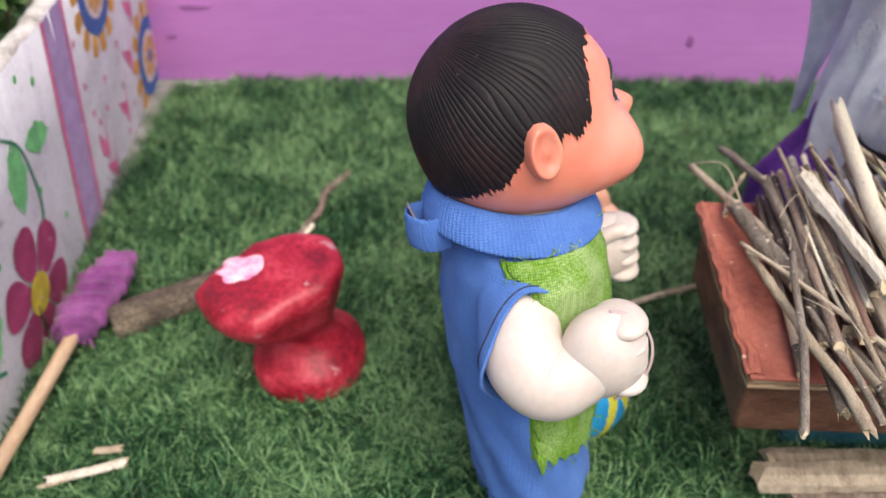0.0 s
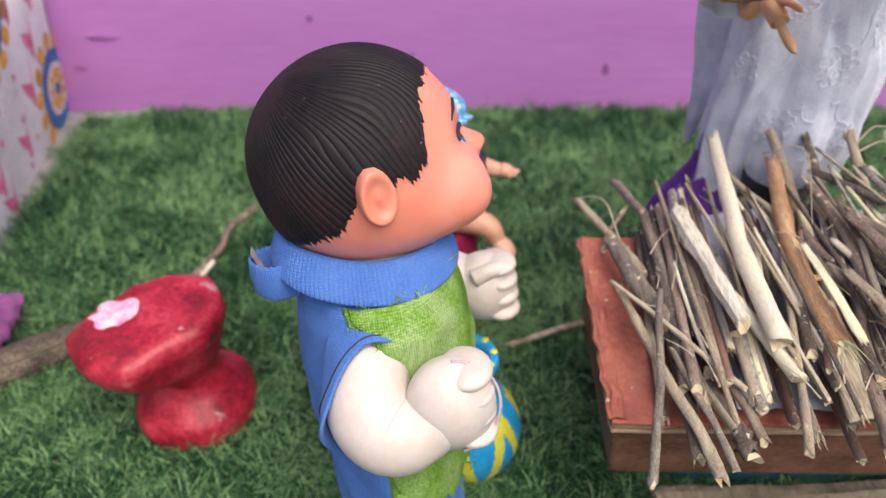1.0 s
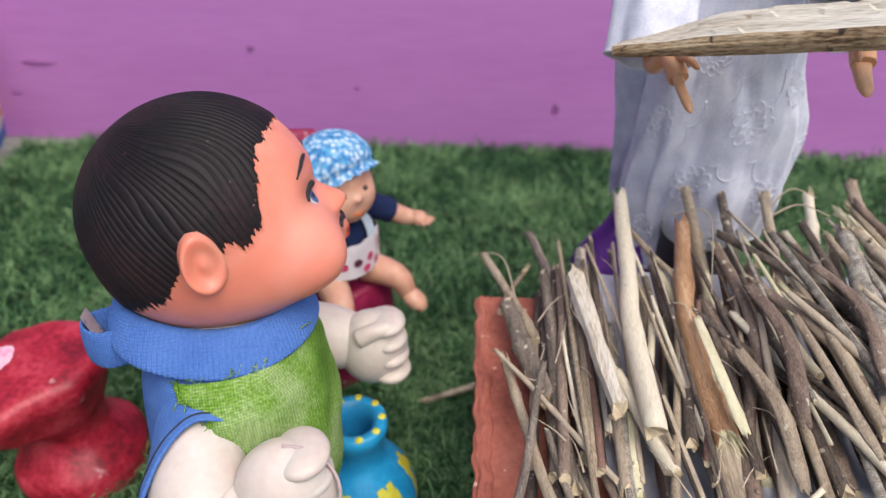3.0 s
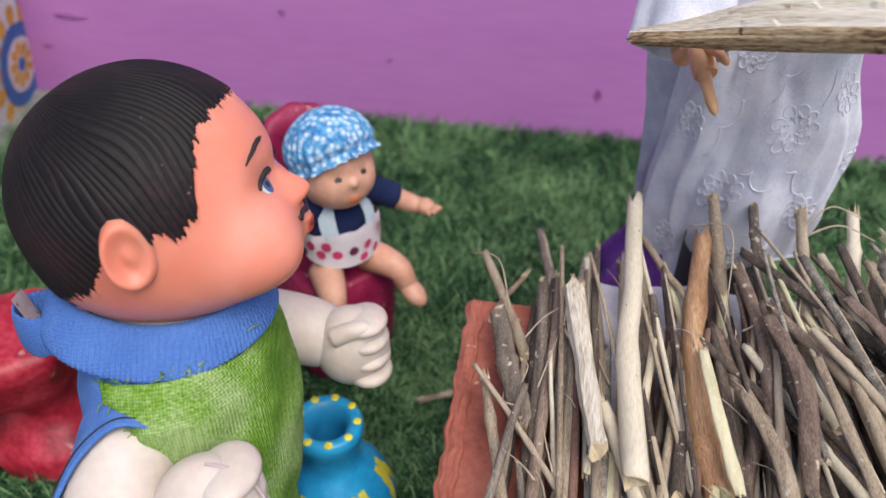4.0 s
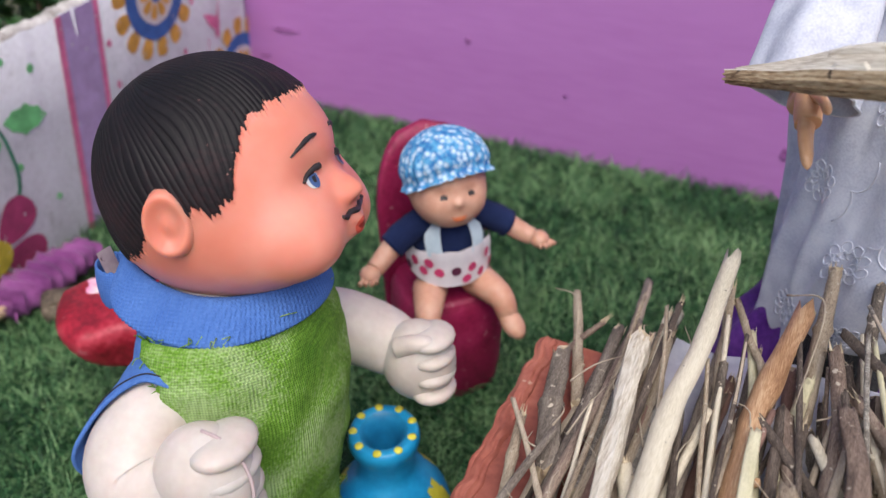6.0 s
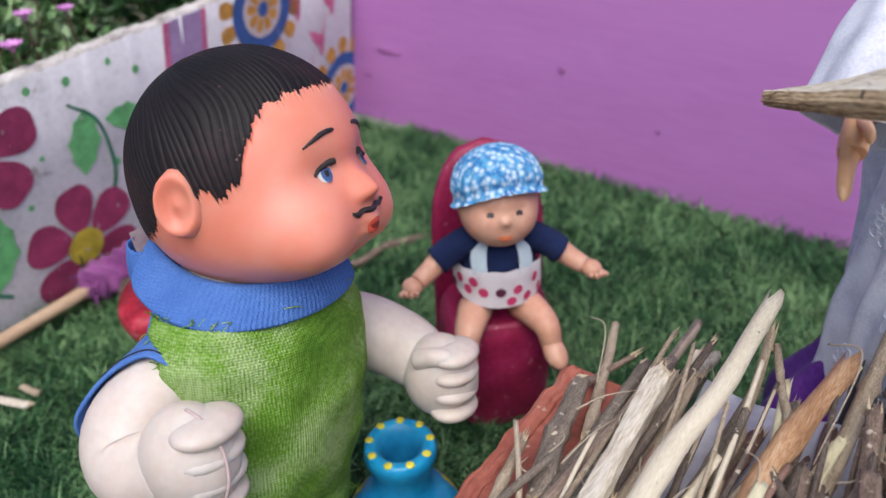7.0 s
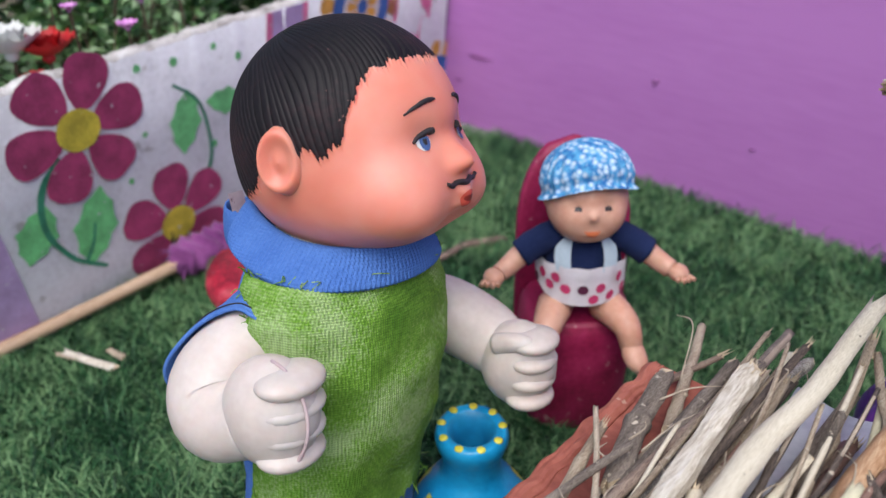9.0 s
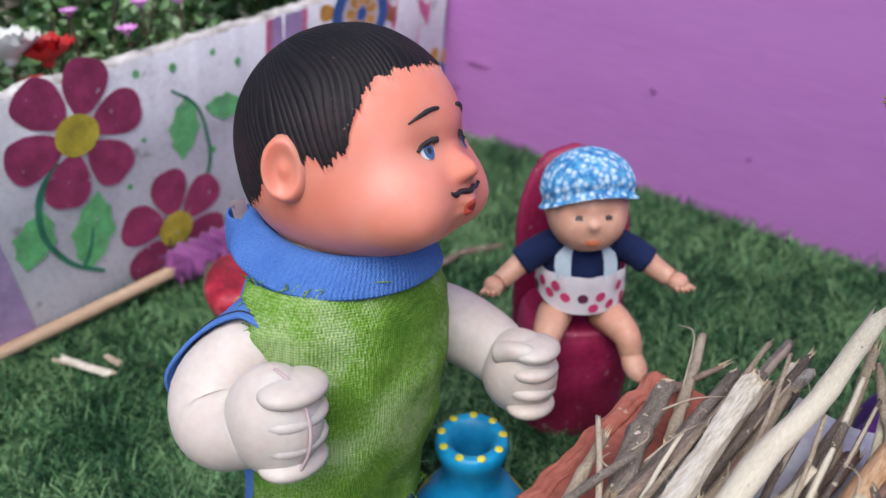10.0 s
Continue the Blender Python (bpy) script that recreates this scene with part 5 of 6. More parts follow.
    # sleeves and arms
    for s in (1, -1):
        # a short loose sleeve: scant over the arm, hanging low behind it
        root, out = Vector((-0.006, s * 0.030, 0.181)), Vector((-0.08, s * 0.86, -0.50)).normalized()
        fore = Vector((1, 0, 0))
        fore = (fore - out * fore.dot(out)).normalized()
        top = fore.cross(out) * (1 if s < 0 else -1)
        if top.z < 0:
            top = -top

        def sleeve(u, v, inner=0.0):
            a = 2 * math.pi * u
            back = smooth(-0.5, 0.9, -math.cos(a) * 0.8 - math.sin(a) * 0.45)
            long = 0.0100 + 0.027 * back
            r = 0.0178 + 0.0016 * v + 0.0020 * back * v - inner + 0.0007 * noise.noise(Vector((math.cos(a) * 2, math.sin(a) * 2, v * 3 + s)))
            return root + out * (long * v) + fore * math.cos(a) * r + top * math.sin(a) * r
        grid(bm, sleeve, 56, 20, KNIT, wrap=True)
        grid(bm, lambda u, v: sleeve(u, 1 - 0.6 * v, 0.0012), 56, 8, KNIT, wrap=True)
        tube(bm, [sleeve(i / 48, 1.0, 0.0006) for i in range(49)], 0.0008, 6, 120, KNIT)
        tube(bm, [sleeve(i / 48, 0.80, -0.0002) for i in range(49)], 0.00028, 5, 140, INKM)
        if s < 0:
            arm = [(-0.004, -0.022, 0.178), (-0.009, -0.040, 0.175), (-0.011, -0.054, 0.167), (-0.005, -0.0605, 0.160), (0.005, -0.0615, 0.161), (0.012, -0.061, 0.164)]
            hand = Vector((0.0180, -0.0605, 0.1680))
        else:
            arm = [(-0.004, 0.020, 0.166), (0.000, 0.036, 0.167), (0.014, 0.051, 0.163), (0.030, 0.056, 0.157), (0.043, 0.054, 0.153), (0.049, 0.052, 0.151)]
            hand = Vector((0.054, 0.050, 0.150))
        tube(bm, arm, lambda k: 0.0138 + 0.0022 * math.sin(math.pi * min(1, 1.2 * k)) - 0.0012 * smooth(0.7, 1, k), 30, 30, CREAM)
        ball(bm, hand, (0.0165, 0.0140, 0.0185), 28, 20, CREAM)
        for i in range(4):
            z = hand.z + 0.0125 - 0.0083 * i
            ball(bm, (hand.x + 0.0068, hand.y - s * 0.0012, z), (0.0098, 0.0130, 0.0047), 22, 12, CREAM)
        if s > 0:
            tube(bm, [hand + Vector((-0.006, -s * 0.009, 0.010)), hand + Vector((0.002, -s * 0.0105, 0.0135)), hand + Vector((0.0105, -s * 0.0085, 0.0130))], lambda k: 0.0046 * (1 - 0.25 * k) * math.sqrt(max(0.04, 1 - max(0, (k - 0.75) / 0.25) ** 2)), 14, 14, CREAM)
        if s < 0:
            loop = [hand + Vector((0.0170 * math.cos(t) + 0.0005, -0.0035 + 0.003 * math.sin(t * 0.5), 0.0185 * math.sin(t))) for t in [-1.5 + 3.0 * i / 12 for i in range(13)]]
            tube(bm, loop, 0.0006, 6, 30, TAG)
    # trousers and shoes
    grid(bm, lambda u, v: Vector((-0.003 + math.cos(2 * math.pi * u) * (0.0275 - 0.006 * v), math.sin(2 * math.pi * u) * (0.0405 - 0.002 * v), 0.093 - 0.040 * v)), 60, 14, KNIT, wrap=True)
    for s in (1, -1):
        tube(bm, [(-0.008, s * 0.019, 0.062), (-0.010, s * 0.020, 0.046), (-0.011, s * 0.021, 0.034)], lambda k: 0.0195 - 0.002 * k, 26, 12, KNIT)
        ball(bm, (-0.006, s * 0.021, 0.0345), (0.018, 0.0135, 0.0060), 22, 12, CREAM)
    ob = link("doll", bm, [VINYL_FACE, HAIR, INK, EYE_WHITE, EYE_BLUE, LIP, VINYL_CREAM, KNIT_BLUE, NET_GREEN, PALE_TAG, LIP_DEEP])
    ob.matrix_world = pose(0.1380, 0.3310, -0.0270, -13, -3, 13) @ Matrix.Diagonal((1.16, 1.16, 1.16, 1))
    return tagged(ob, "vinyl doll with black hair, blue shirt and green net vest", "doll")


build_doll()


# ---- small doll on the chair ----
def build_baby():
    bm = bmesh.new()
    SKIN, CAPM, NAVYM, STRAPM, CLOTH, DOT, PLUM, MOUTH, EYE = range(9)
    # local: faces +x, sits with its bottom at z = 0
    ball(bm, (0.002, 0, 0.024), (0.0175, 0.0225, 0.026), 36, 24, lambda u, v: NAVYM if v > 0.50 else CLOTH)
    def face(d):
        return 1 + 0.10 * (bump(d, 36, -22, 24) + bump(d, -36, -22, 24)) + 0.12 * bump(d, 0, -8, 6.5) + 0.06 * bump(d, 0, -46, 22, 14) - 0.055 * (bump(d, 21, 5, 11, 8) + bump(d, -21, 5, 11, 8)) + 0.05 * bump(d, 0, -33, 9, 5) - 0.02 * bump(d, 0, -41, 12, 4) + 0.03 * bump(d, 0, 22, 40, 14)

    def facepaint(u, v):
        az = (u * 360 + 180) % 360 - 180
        el = v * 180 - 90
        if abs(az) < 12 and abs(el + 33 - az * az * 0.03) < 4.6 * (1 - (az / 13) ** 2):
            return MOUTH
        for s in (1, -1):
            e = ((az * s - 21) / 5.8) ** 2 + ((el - 2 + 0.02 * (az * s - 21) ** 2) / 3.5) ** 2
            if e < 1:
                return EYE
        return SKIN
    turn = Euler((0, radians(-13), 0)).to_matrix()
    ball(bm, (0.004, 0, 0.0630), (0.0203, 0.0216, 0.0226), 180, 120, facepaint, turn, face)
    for s in (1, -1):
        ball(bm, (0.002, s * 0.0206, 0.0640), (0.0034, 0.0021, 0.0050), 14, 10, SKIN)
    # cap with a gathered brim
    def cap(u, v):
        a = 2 * math.pi * u
        e = math.pi / 2 * (1 - v * 1.12)
        tight = smooth(0.80, 0.90, v) * (1 - smooth(0.92, 1.0, v))
        r = 0.0248 - 0.0014 * tight + smooth(0.92, 1.0, v) * (0.0010 + 0.0016 * math.sin(a * 19 + 2 * math.sin(a * 3))) + 0.0007 * math.sin(a * 27 + math.sin(a * 5)) * smooth(0.2, 0.85, v) + 0.0009 * noise.noise(Vector((math.cos(a) * 3, math.sin(a) * 3, v * 4)))
        p = Vector((math.cos(a) * math.cos(e) * r, math.sin(a) * math.cos(e) * r, math.sin(e) * 0.0215))
        p.z -= 0.0045 * smooth(0.6, 1.0, v) * math.sin(a) ** 2
        return Vector((0.0000, 0, 0.0745)) + Euler((radians(5), radians(-22), 0)).to_matrix() @ p
    grid(bm, cap, 156, 36, CAPM, wrap=True)
    # apron front, straps, dots
    def shell(a, z, off):
        e = math.asin(max(-0.99, min(0.99, (z - 0.024) / 0.026)))
        return Vector((0.002 + math.cos(a) * math.cos(e) * (0.0175 + off), math.sin(a) * math.cos(e) * (0.0225 + off), z))
    def apron(a, z, off):
        p = shell(a, max(z, 0.022), off)
        return Vector((p.x + 0.10 * max(0, 0.022 - z), p.y, z))
    grid(bm, lambda u, v: apron((u - 0.5) * 3.3, 0.008 + 0.012 * abs(2 * u - 1) ** 2.2 + (0.023 - 0.012 * abs(2 * u - 1) ** 2.2) * v, 0.0028 + 0.0006 * math.sin(u * 40) * v), 50, 14, CLOTH)
    for s in (1, -1):
        grid(bm, lambda u, v: shell(s * (0.52 + 0.30 * v) + (u - 0.5) * (0.36 + 0.24 * v), 0.028 + 0.0195 * v, 0.0026), 6, 14, STRAPM)
    for i in range(12):
        a = -1.3 + 2.6 * ((i * 0.618) % 1)
        low = 0.0115 + 0.011 * abs(a / 1.65) ** 2.2
        z = low + (0.0275 - low) * ((i * 0.3247 + 0.13) % 1)
        c = apron(a, z, 0.0036)
        n = Vector((c.x - 0.002, c.y, 0.1 * (c.z - 0.02))).normalized()
        q = n.to_track_quat('Z', 'Y')
        fan(bm, [c + q @ Vector((0.0030 * math.cos(t), 0.0030 * math.sin(t), 0)) for t in [2 * math.pi * k / 12 for k in range(12)]], PLUM if i % 4 == 0 else DOT)
    # arms
    for s in (1, -1):
        tube(bm, [(0.002, s * 0.013, 0.043), (0.005, s * 0.025, 0.039), (0.008, s * 0.035, 0.033)], lambda k: 0.0085 - 0.0005 * k, 20, 12, NAVYM, wobble=0.06)
        tube(bm, [(0.007, s * 0.033, 0.034), (0.012, s * 0.042, 0.028), (0.016, s * 0.047, 0.026)], lambda k: 0.0062 - 0.0012 * k, 16, 10, SKIN)
        ball(bm, (0.0185, s * 0.050, 0.0255), (0.0064, 0.0058, 0.0046), 14, 10, SKIN)
        for j in range(4):
            b = Vector((0.021, s * (0.0475 + 0.0022 * j), 0.0255))
            tube(bm, [b, b + Vector((0.006 - 0.001 * abs(j - 1), s * (0.001 + 0.0008 * j), -0.001))], 0.0013, 7, 4, SKIN)
        # legs: thighs out along the seat, shins hanging over its edge
        tube(bm, [(0.010, s * 0.014, 0.0), (0.024, s * 0.019, 0.001), (0.033, s * 0.0222, -0.001), (0.0375, s * 0.0242, -0.0100)], lambda k: 0.0102 - 0.0042 * k, 20, 22, SKIN)
        ball(bm, (0.0425, s * 0.0250, -0.0120), (0.0104, 0.0066, 0.0056), 18, 12, SKIN, Euler((0, radians(30), s * 0.25)).to_matrix())
    ob = link("baby_doll", bm, [BABY_SKIN, CAP, NAVY, STRAP, WHITE_CLOTH, DOT_PINK, DOT_DARK, BABY_LIP, BABY_EYE])
    ob.matrix_world = pose(0.134, 0.541, 0.1020, 0, 0, -46) @ Matrix.Diagonal((1.06, 1.06, 1.06, 1))
    return tagged(ob, "baby doll in blue cap and dotted apron on a magenta chair", "doll")


build_baby()


# ---- tall doll in white lace ----
def between(table, x):
    """A value read off a short table of (x, value), eased between its rows."""
    if x <= table[0][0]:
        return table[0][1]
    for (x0, y0), (x1, y1) in zip(table, table[1:]):
        if x <= x1:
            return y0 + (y1 - y0) * smooth(x0, x1, x)
    return table[-1][1]


def build_lady():
    bm = bmesh.new()
    stand_at = pose(0.356, 0.541, 0.0, 0, 0, 240)
    LACEM, MOTIF, PURPLE, BLACKM, VINYL = range(5)
    # local: faces +x. The gown is a lopsided bell, fuller on its +y side.
    low = ((0.12, -0.040), (0.165, -0.042), (0.24, -0.038), (0.32, -0.026), (0.40, -0.020))
    high = ((0.13, 0.034), (0.150, 0.044), (0.185, 0.047), (0.225, 0.048), (0.265, 0.040), (0.32, 0.028), (0.40, 0.020))

    def dress(u, v):
        a = 2 * math.pi * u
        s = math.sin(a)
        z = 0.40 - (0.275 - 0.028 * smooth(-0.3, 1.0, s)) * v
        y0, y1 = between(low, z), between(high, z)
        half = (y1 - y0) / 2
        flare = smooth(0.1, 0.95, v)
        crumple = noise.noise(Vector((math.cos(a) * 1.7, s * 1.7, v * 2.6)))
        ridge = 1 - abs(noise.noise(Vector((math.cos(a) * 2.4 + 5, s * 2.4 + v, v * 3.4)))) * 2
        fold = flare * (0.0060 * crumple + 0.0046 * (ridge - 0.5) + 0.0026 * noise.noise(Vector((math.cos(a) * 4, s * 4 + 2, v * 6))) + 0.0012 * math.sin(a * 9 + 3 * math.sin(v * 5)))
        fold += 0.0006 * noise.noise(Vector((math.cos(a) * 9, s * 9, v * 14)))
        return Vector((math.cos(a) * (0.015 + 0.010 * flare + fold), (y0 + y1) / 2 + s * (half + fold), z + 0.0016 * math.sin(a * 5) * smooth(0.8, 1, v)))
    grid(bm, dress, 168, 84, LACEM, wrap=True)
    tube(bm, [dress(i / 60, 1.0) for i in range(61)], 0.0009, 6, 180, LACEM)

    # embroidered rosettes: curled cords lying on the cloth
    def on_cloth(u0, v0, p, q):
        p0 = dress(u0 + p / 0.28, min(v0 - q / 0.27, 0.995))
        return p0 + Vector((p0.x, p0.y - 0.004, 0)).normalized() * 0.0002

    def rosette(u0, v0, size):
        """A wreath of small curled cords round a knotted heart."""
        turn = u0 * 40
        for k in range(9):
            t0 = 2 * math.pi * k / 9 + turn
            for out, curl, grow in ((0.72, 1.9, 0.30), (0.42, -1.5, 0.20)):
                mid = (size * out * math.cos(t0), size * out * math.sin(t0))
                pts = []
                for j in range(9):
                    w = j / 8
                    t = t0 + math.pi + curl * math.pi * w
                    rr = size * grow * (1 - 0.55 * w)
                    pts.append(on_cloth(u0, v0, mid[0] + rr * math.cos(t), mid[1] + rr * math.sin(t)))
                tube(bm, pts, 0.00036, 5, 16, MOTIF)
    for u0, v0, size in ((-0.005, 0.775, 0.0125), (0.085, 0.650, 0.0135), (0.99, 0.50, 0.011), (0.17, 0.86, 0.011), (-0.09, 0.92, 0.010), (0.20, 0.60, 0.012), (0.04, 0.93, 0.009), (-0.11, 0.66, 0.011), (0.30, 0.75, 0.012), (0.42, 0.85, 0.012), (0.5, 0.6, 0.012), (0.63, 0.8, 0.012), (0.75, 0.65, 0.012)):
        rosette(u0, v0, size)
    # trailing vines between the rosettes
    for u0, v0, u1, v1 in ((0.02, 0.72, 0.075, 0.78), (0.10, 0.74, 0.16, 0.83), (-0.06, 0.70, -0.02, 0.60), (0.04, 0.58, 0.09, 0.52), (0.13, 0.60, 0.19, 0.50), (0.06, 0.86, 0.12, 0.94)):
        pts = [on_cloth(u0 + (u1 - u0) * w + 0.008 * math.sin(w * 9), v0 + (v1 - v0) * w + 0.012 * math.cos(w * 9), 0, 0) for w in [j / 8 for j in range(9)]]
        tube(bm, pts, 0.00038, 5, 24, MOTIF)

    # wide sleeves, bare arms and slim fingers held together
    for s, wrist, tip, thumb in ((-1, Vector((0.066, -0.012, 0.281)), Vector((0.092, 0.0105, 0.2665)), Vector((0.083, 0.0075, 0.2838))),
                                 (1, Vector((0.078, 0.067, 0.309)), Vector((0.104, 0.0775, 0.2975)), Vector((0.098, 0.070, 0.308)))):
        shoulder = Vector((0.0, s * 0.020, 0.378))
        elbow = Vector((0.012, s * 0.038, 0.318)) if s < 0 else Vector((0.020, 0.052, 0.335))
        cuff = Vector((0.046, -0.026, 0.268)) if s < 0 else Vector((0.055, 0.064, 0.318))

        def sleeve(u, v):
            q, d = catmull([shoulder, elbow, cuff], v)
            a = 2 * math.pi * u
            side = d.cross(Vector((0, 0, 1))).normalized()
            up = side.cross(d)
            r = 0.013 + 0.008 * smooth(0.2, 1, v) + smooth(0.3, 1, v) * (0.0022 * math.sin(a * 5 + 2 * v) + 0.002 * noise.noise(Vector((math.cos(a) * 2, math.sin(a) * 2, v * 5 + s))))
            drop = 0.012 * smooth(0.4, 1.0, v) * smooth(0, 1, -math.sin(a))
            return q + side * math.cos(a) * r * 1.05 + up * (math.sin(a) * r * 0.85 - drop)
        grid(bm, sleeve, 72, 36, LACEM, wrap=True)
        grid(bm, lambda u, v: sleeve(u, 1 - 0.3 * v) * 0.985 + sleeve(0.25, 0.9) * 0.015, 60, 8, LACEM, wrap=True)
        tube(bm, [sleeve(i / 40, 0.995) for i in range(41)], 0.0007, 6, 120, MOTIF)
        tube(bm, [elbow, cuff, wrist], lambda k: 0.0052 - 0.0012 * k, 16, 14, VINYL)
        way = (tip - wrist)
        long = way.length
        way.normalize()
        across = (thumb - wrist)
        across = (across - way * across.dot(way)).normalized()
        flat = way.cross(across)
        knuckle = wrist + way * long * 0.45
        tube(bm, [wrist - way * 0.006, wrist + way * long * 0.22, knuckle], lambda k: 0.0039 + 0.0013 * math.sin(k * 2.4), 20, 14, VINYL, squash=0.85)
        for j in range(4):
            off = (flat * 0.75 + across * 0.40) * (0.0024 - 0.0016 * j)
            reach = long * (0.52, 0.55, 0.54, 0.50)[j]
            base = knuckle - way * 0.007 + off * 0.8
            end = knuckle + way * reach + off * 0.95 + flat * 0.0008 * (j - 1.5)
            tube(bm, [base, base.lerp(end, 0.5) + flat * 0.0008, end], lambda k: 0.0022 * (1 - 0.15 * k) * math.sqrt(max(0.03, 1 - max(0, (k - 0.78) / 0.22) ** 2)) * 1.12, 12, 18, VINYL)
        b = wrist + way * long * 0.12 + across * 0.003
        tube(bm, [b, b.lerp(thumb, 0.55) + across * 0.0016, thumb], lambda k: 0.0021 * (1 - 0.22 * k) * math.sqrt(max(0.03, 1 - max(0, (k - 0.78) / 0.22) ** 2)), 12, 16, VINYL)

    # the long end of one sleeve trailing beside the gown
    def trail(u, v):
        a = 2 * math.pi * u
        w = (0.0185 - 0.0145 * smooth(0.15, 1.0, v)) * (1 - 0.25 * smooth(0.93, 1, v))
        c = Vector((-0.004 - 0.019 * v, -0.043 - 0.014 * v, 0.300 - 0.161 * v))
        f = 1 + 0.22 * noise.noise(Vector((math.cos(a) * 2, math.sin(a) * 2, v * 5)))
        return c + Vector((math.cos(a) * (0.005 - 0.003 * v) * f + 0.002 * math.sin(v * 9), math.sin(a) * w * f, 0.004 * math.sin(a) * v))
    grid(bm, trail, 44, 40, LACEM, wrap=True)
    fan(bm, [trail(i / 44, 1.0) for i in range(44)], LACEM)

    # full purple trousers, black between them
    def trousers(u, v):
        a = 2 * math.pi * u
        w = 0.029 + 0.024 * smooth(0.1, 0.5, v) * (1 - 0.6 * smooth(0.75, 1, v))
        f = 0.0035 * math.sin(a * 9 + v * 3) * math.sin(math.pi * v)
        return Vector((math.cos(a) * (w * 0.8 + f) - 0.006, math.sin(a) * (w + f) - 0.017, 0.165 - 0.16 * v))
    grid(bm, trousers, 90, 30, PURPLE, wrap=True)
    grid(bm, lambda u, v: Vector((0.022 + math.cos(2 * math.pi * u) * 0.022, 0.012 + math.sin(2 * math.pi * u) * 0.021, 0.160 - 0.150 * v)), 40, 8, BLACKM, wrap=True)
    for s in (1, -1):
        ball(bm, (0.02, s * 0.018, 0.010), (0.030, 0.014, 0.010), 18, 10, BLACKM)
    tube(bm, [(0, 0, 0.395), (0, 0, 0.425)], 0.010, 16, 4, VINYL)
    ball(bm, (0.003, 0, 0.452), (0.029, 0.026, 0.033), 32, 20, VINYL)
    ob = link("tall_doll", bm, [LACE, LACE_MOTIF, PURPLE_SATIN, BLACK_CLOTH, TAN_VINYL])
    ob.matrix_world = stand_at
    return tagged(ob, "tall doll in white lace gown and purple trousers holding a plank", "doll")


build_lady()


# ---- split plank across the tall doll's arms ----
def build_plank():
    """A split slab: pale stepped top, bark along its front and under it; local y runs along it."""
    tip, on = Vector((0.2837, 0.4785, 0.2847)), Vector((0.3565, 0.4114, 0.3190))
    d = (on - tip).normalized()
    x = d.cross(Vector((0, 0, 1))).normalized()
    m = Matrix((x, d, x.cross(d))).transposed().to_4x4()
    m.translation = tip
    length, n, rows_n = 0.185, 34, 60
    bm = bmesh.new()
    rows = []
    for j in range(rows_n + 1):
        k = j / rows_n
        grow = smooth(0, 0.32, k)
        front = 0.0052 + 0.0036 * grow + 0.0008 * noise.noise(Vector((k * 9, 0, 0)))
        wide = 0.0085 + 0.0095 * smooth(0, 0.20, k)
        row = []
        for i in range(n):
            t = i / n
            if t < 0.30:                                 # front, from the top edge down
                w = t / 0.30
                px, pz = 0.0016 * math.sin(w * math.pi), front * (0.66 - w)
            elif t < 0.55:                               # underside, front to back
                w = (t - 0.30) / 0.25
                px, pz = -wide * w, -front * (0.34 - 0.35 * w) - 0.001 * math.sin(w * math.pi)
            elif t < 0.62:                               # back
                w = (t - 0.55) / 0.07
                px, pz = -wide, 0.01 * front * (1 - w) + (0.66 * front + 0.0060 * grow) * w
            else:                                        # pale top in torn steps
                w = (t - 0.62) / 0.38
                px = -wide * (1 - w)
                pz = 0.66 * front + 0.0060 * grow * (1 - w) + 0.0013 * (round(w * 4 + 0.6 * noise.noise(Vector((k * 5, 3, 0)))) % 2) * grow
            g = noise.noise(Vector((i * 0.9, k * 3.2, 1))) * 0.0007 + noise.noise(Vector((i * 2.3, k * 16, 4))) * 0.0003
            along = length * k
            if j == 0:
                along += 0.006 * (noise.noise(Vector((i * 1.7, 2, 2)))) + 0.010 * (1 - abs(2 * min(t / 0.6, 1) - 1)) * 0.4
            row.append(bm.verts.new((px + (g if t < 0.3 else 0), along, pz + (g if t >= 0.3 else 0))))
        rows.append(row)
    for j in range(rows_n):
        for i in range(n):
            k = (i + 1) % n
            f = bm.faces.new((rows[j][i], rows[j][k], rows[j + 1][k], rows[j + 1][i]))
            f.material_index = 0 if i / n >= 0.61 else 1
    bm.faces.new(list(reversed(rows[0]))).material_index = 1
    bm.faces.new(rows[-1]).material_index = 2
    bmesh.ops.recalc_face_normals(bm, faces=bm.faces)
    ob = link("plank", bm, [PALE_SPLIT, PLANK_BARK, END_GRAIN], smooth=False)
    ob.matrix_world = m
    return tagged(ob, "pale split plank with brown bark across the tall doll's arms", "plank")


build_plank()

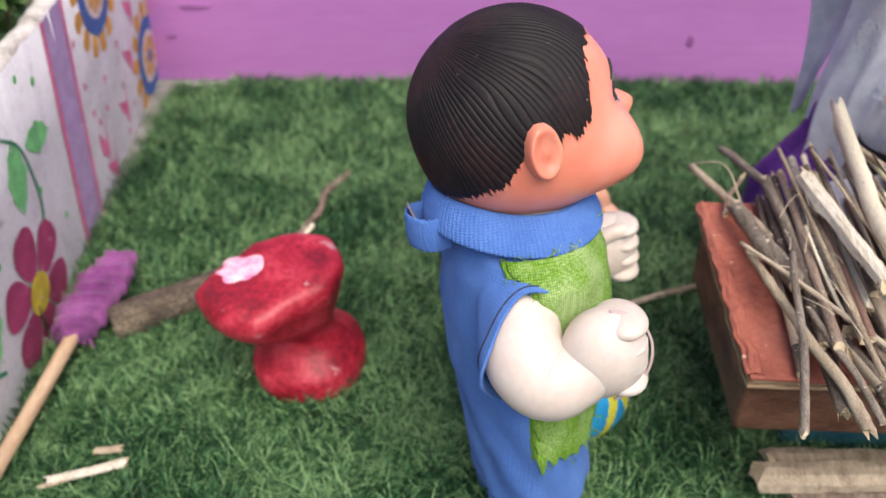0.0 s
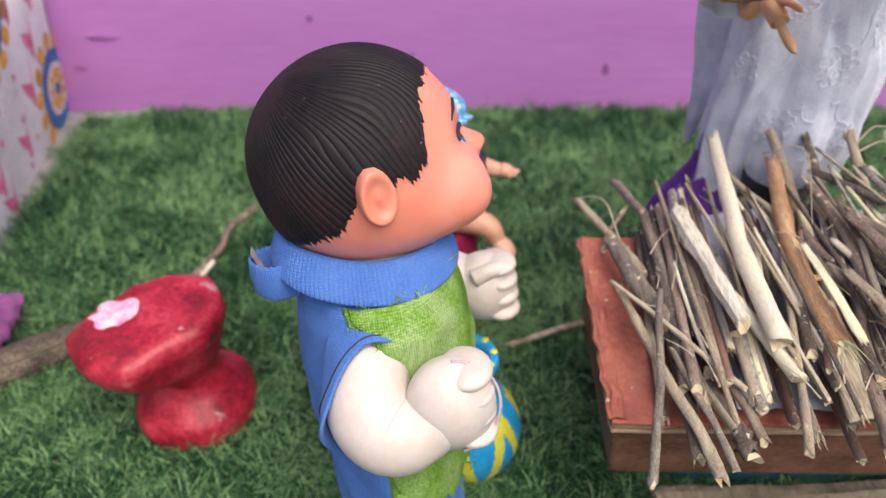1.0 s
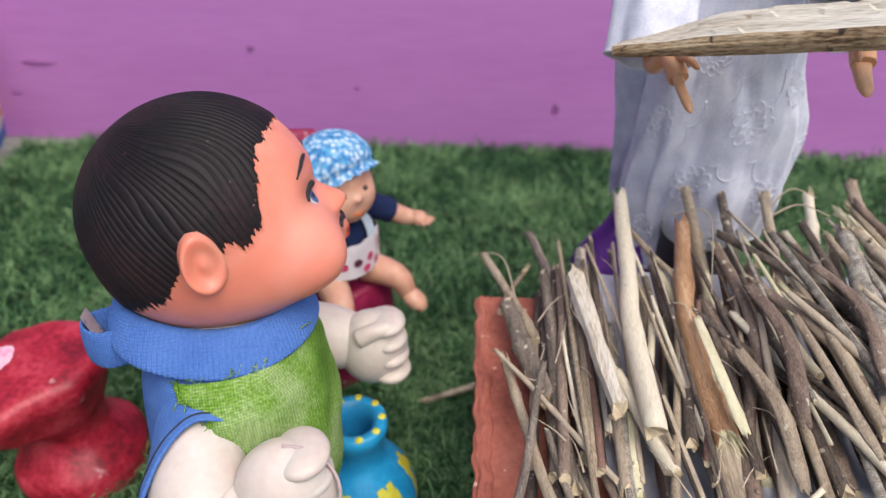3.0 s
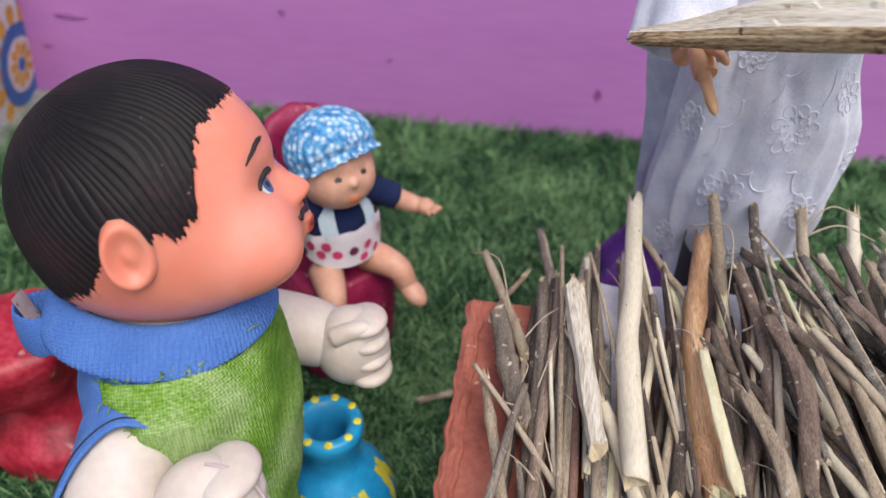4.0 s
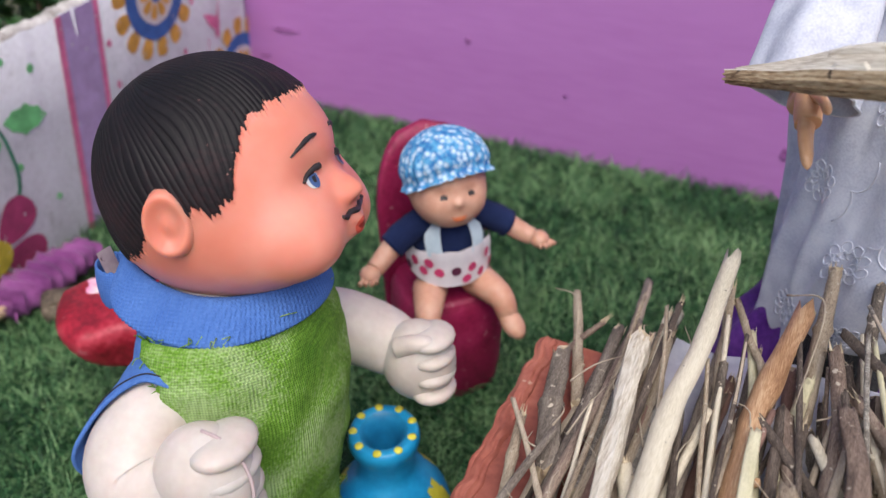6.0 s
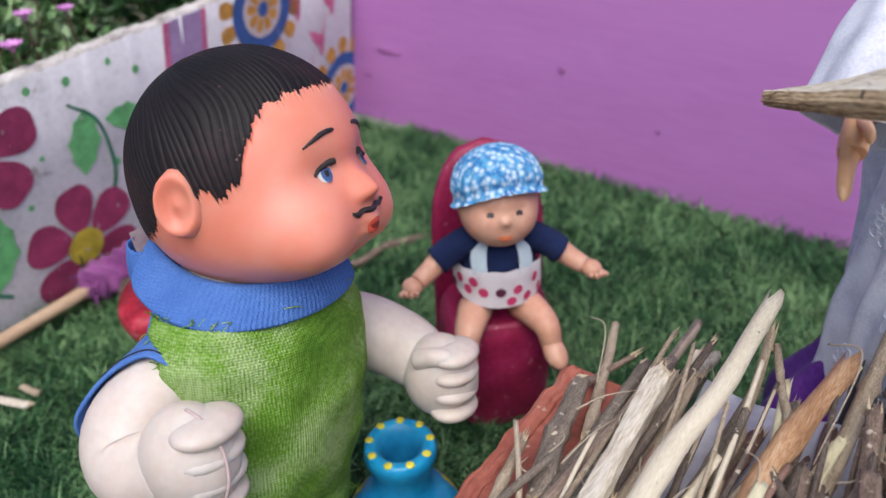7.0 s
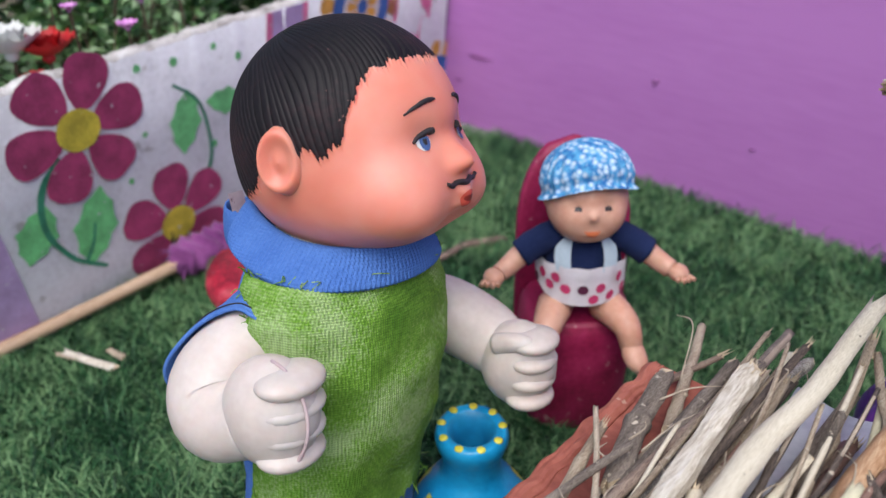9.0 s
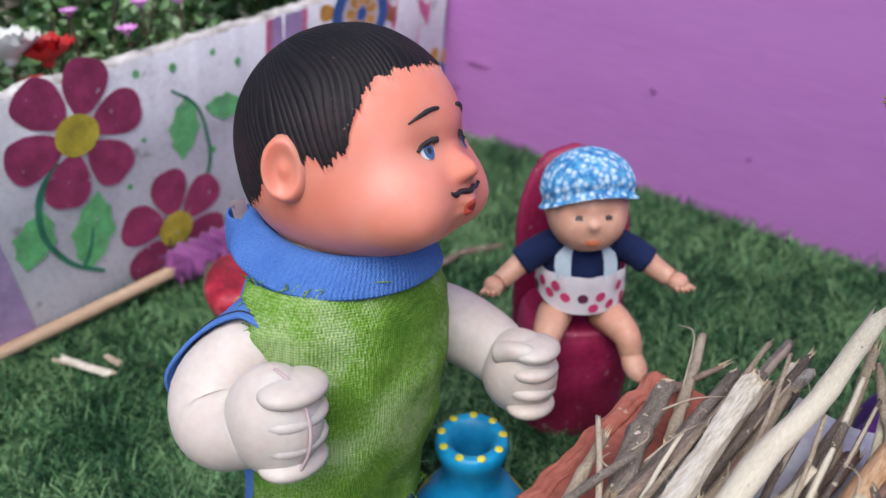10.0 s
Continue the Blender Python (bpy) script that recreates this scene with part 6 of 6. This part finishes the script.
# ---- garden behind the flowered wall ----
def leaf_mass(name, label, category, count, centre, spread, size, mat, seed, stems=26):
    """A shrub: thin stems from the soil, and folded leaves set along them."""
    shrub = thing(name, label, category)
    r = random.Random(seed)
    wood, leaves = bmesh.new(), bmesh.new()
    c = Vector(centre)
    for i in range(stems):
        foot = c + Vector((r.uniform(-0.4, 0.4) * spread[0], r.uniform(-0.7, 0.7) * spread[1], -c.z))
        tip = c + Vector((r.uniform(-1, 1) * spread[0], r.uniform(-1, 1) * spread[1], r.uniform(-0.5, 1) * spread[2]))
        mid = foot.lerp(tip, 0.5) + Vector((r.uniform(-1, 1), r.uniform(-1, 1), 0)) * 0.02
        tube(wood, [foot, mid, tip], lambda k: 0.0022 * (1.1 - 0.8 * k), 6, 8, 0)
        for j in range(count // stems):
            q, d = catmull([foot, mid, tip], r.uniform(0.35, 1.0))
            n = Vector((r.uniform(-1, 1), r.uniform(-1, 1), r.uniform(-0.2, 1))).normalized()
            b = q + n * r.uniform(0.002, 0.016)
            s = size * r.uniform(0.6, 1.3)
            t = (n + Vector((r.uniform(-.7, .7), r.uniform(-.7, .7), r.uniform(-.5, .5)))).normalized()
            w = t.cross(Vector((r.uniform(-1, 1), r.uniform(-1, 1), 1))).normalized()
            up = w.cross(t)
            v0 = leaves.verts.new(b)
            v1 = leaves.verts.new(b + t * s * 0.5 + w * s * 0.30 + up * s * 0.12)
            v2 = leaves.verts.new(b + t * s - up * s * 0.08)
            v3 = leaves.verts.new(b + t * s * 0.5 - w * s * 0.30 + up * s * 0.12)
            v4 = leaves.verts.new(b + t * s * 0.5)
            for f in ((v0, v1, v4), (v1, v2, v4), (v4, v2, v3), (v0, v4, v3)):
                leaves.faces.new(f)
    tagged(part("branchwork", wood, TWIG, shrub), kind="stuff")
    tagged(part("leaves", leaves, mat, shrub, smooth=False), kind="stuff")
    return shrub


leaf_mass("flowering_shrub", "leafy green flowering shrub behind the wall", "shrub", 2600, (-0.37, 0.50, 0.20), (0.10, 0.16, 0.13), 0.016, LEAF, 11)
leaf_mass("flowering_shrub", "pale-leaved flowering shrub behind the wall", "shrub", 1500, (-0.305, 0.47, 0.20), (0.045, 0.10, 0.05), 0.013, LEAF_PALE, 12)
leaf_mass("flowering_shrub", "dark leafy shrub behind the wall", "shrub", 2600, (-0.40, 0.72, 0.22), (0.10, 0.16, 0.15), 0.018, LEAF, 13)
leaf_mass("flowering_shrub", "dark leafy shrub behind the wall", "shrub", 2200, (-0.40, 0.24, 0.18), (0.10, 0.16, 0.12), 0.018, LEAF, 14)
leaf_mass("hedge", "dark green hedge behind the shrubs", "hedge", 5000, (-0.62, 0.55, 0.28), (0.12, 0.55, 0.28), 0.03, LEAF, 15, 60)


def blossom(centre, size, mat, petals, label, name="blossom", layers=1):
    bm = bmesh.new()
    c = Vector(centre)
    for ly in range(layers):
        for i in range(petals):
            a = 2 * math.pi * (i + 0.5 * ly) / petals
            way = Vector((math.cos(a), math.sin(a), 0.35 + 0.75 * ly)).normalized()
            side = Vector((-math.sin(a), math.cos(a), 0))
            s = size * (1 - 0.22 * ly)
            grid(bm, lambda u, v: c + Vector((0, 0, 0.3 * size)) + way * s * v + side * (u - 0.5) * s * 1.1 * math.sin(math.pi * (0.12 + 0.72 * v)) + Vector((0, 0, s * 0.35 * (u - 0.5) ** 2 * 2 + s * 0.25 * v * v)), 5, 5)
    ball(bm, c + Vector((0, 0, 0.3 * size)), (size * 0.22, size * 0.22, size * 0.2), 8, 6)
    tube(bm, [c + Vector((0, 0, 0.3 * size)), c + Vector((-0.004, 0.002, -0.05)), c + Vector((-0.008, 0, -c.z))], 0.0012, 6, 8, 1)
    return tagged(link(name, bm, [mat, TWIG]), label, "flower", "flowers behind the wall")


blossom((-0.222, 0.463, 0.216), 0.0085, PETAL_MAUVE, 5, "small mauve blossom above the wall")
blossom((-0.268, 0.50, 0.222), 0.008, PETAL_MAUVE, 5, "small mauve blossom above the wall")
blossom((-0.27, 0.535, 0.218), 0.007, PETAL_MAUVE, 5, "small mauve blossom above the wall")
blossom((-0.262, 0.440, 0.228), 0.007, PETAL_MAUVE, 5, "small mauve blossom above the wall")
blossom((-0.250, 0.412, 0.197), 0.022, PETAL_RED, 6, "red cloth rose above the wall", "rose", 3)
blossom((-0.254, 0.389, 0.203), 0.024, PETAL_WHITE, 6, "white cloth rose above the wall", "rose", 3)
blossom((-0.236, 0.395, 0.186), 0.012, PETAL_RED, 6, "small red cloth rose above the wall", "rose", 2)
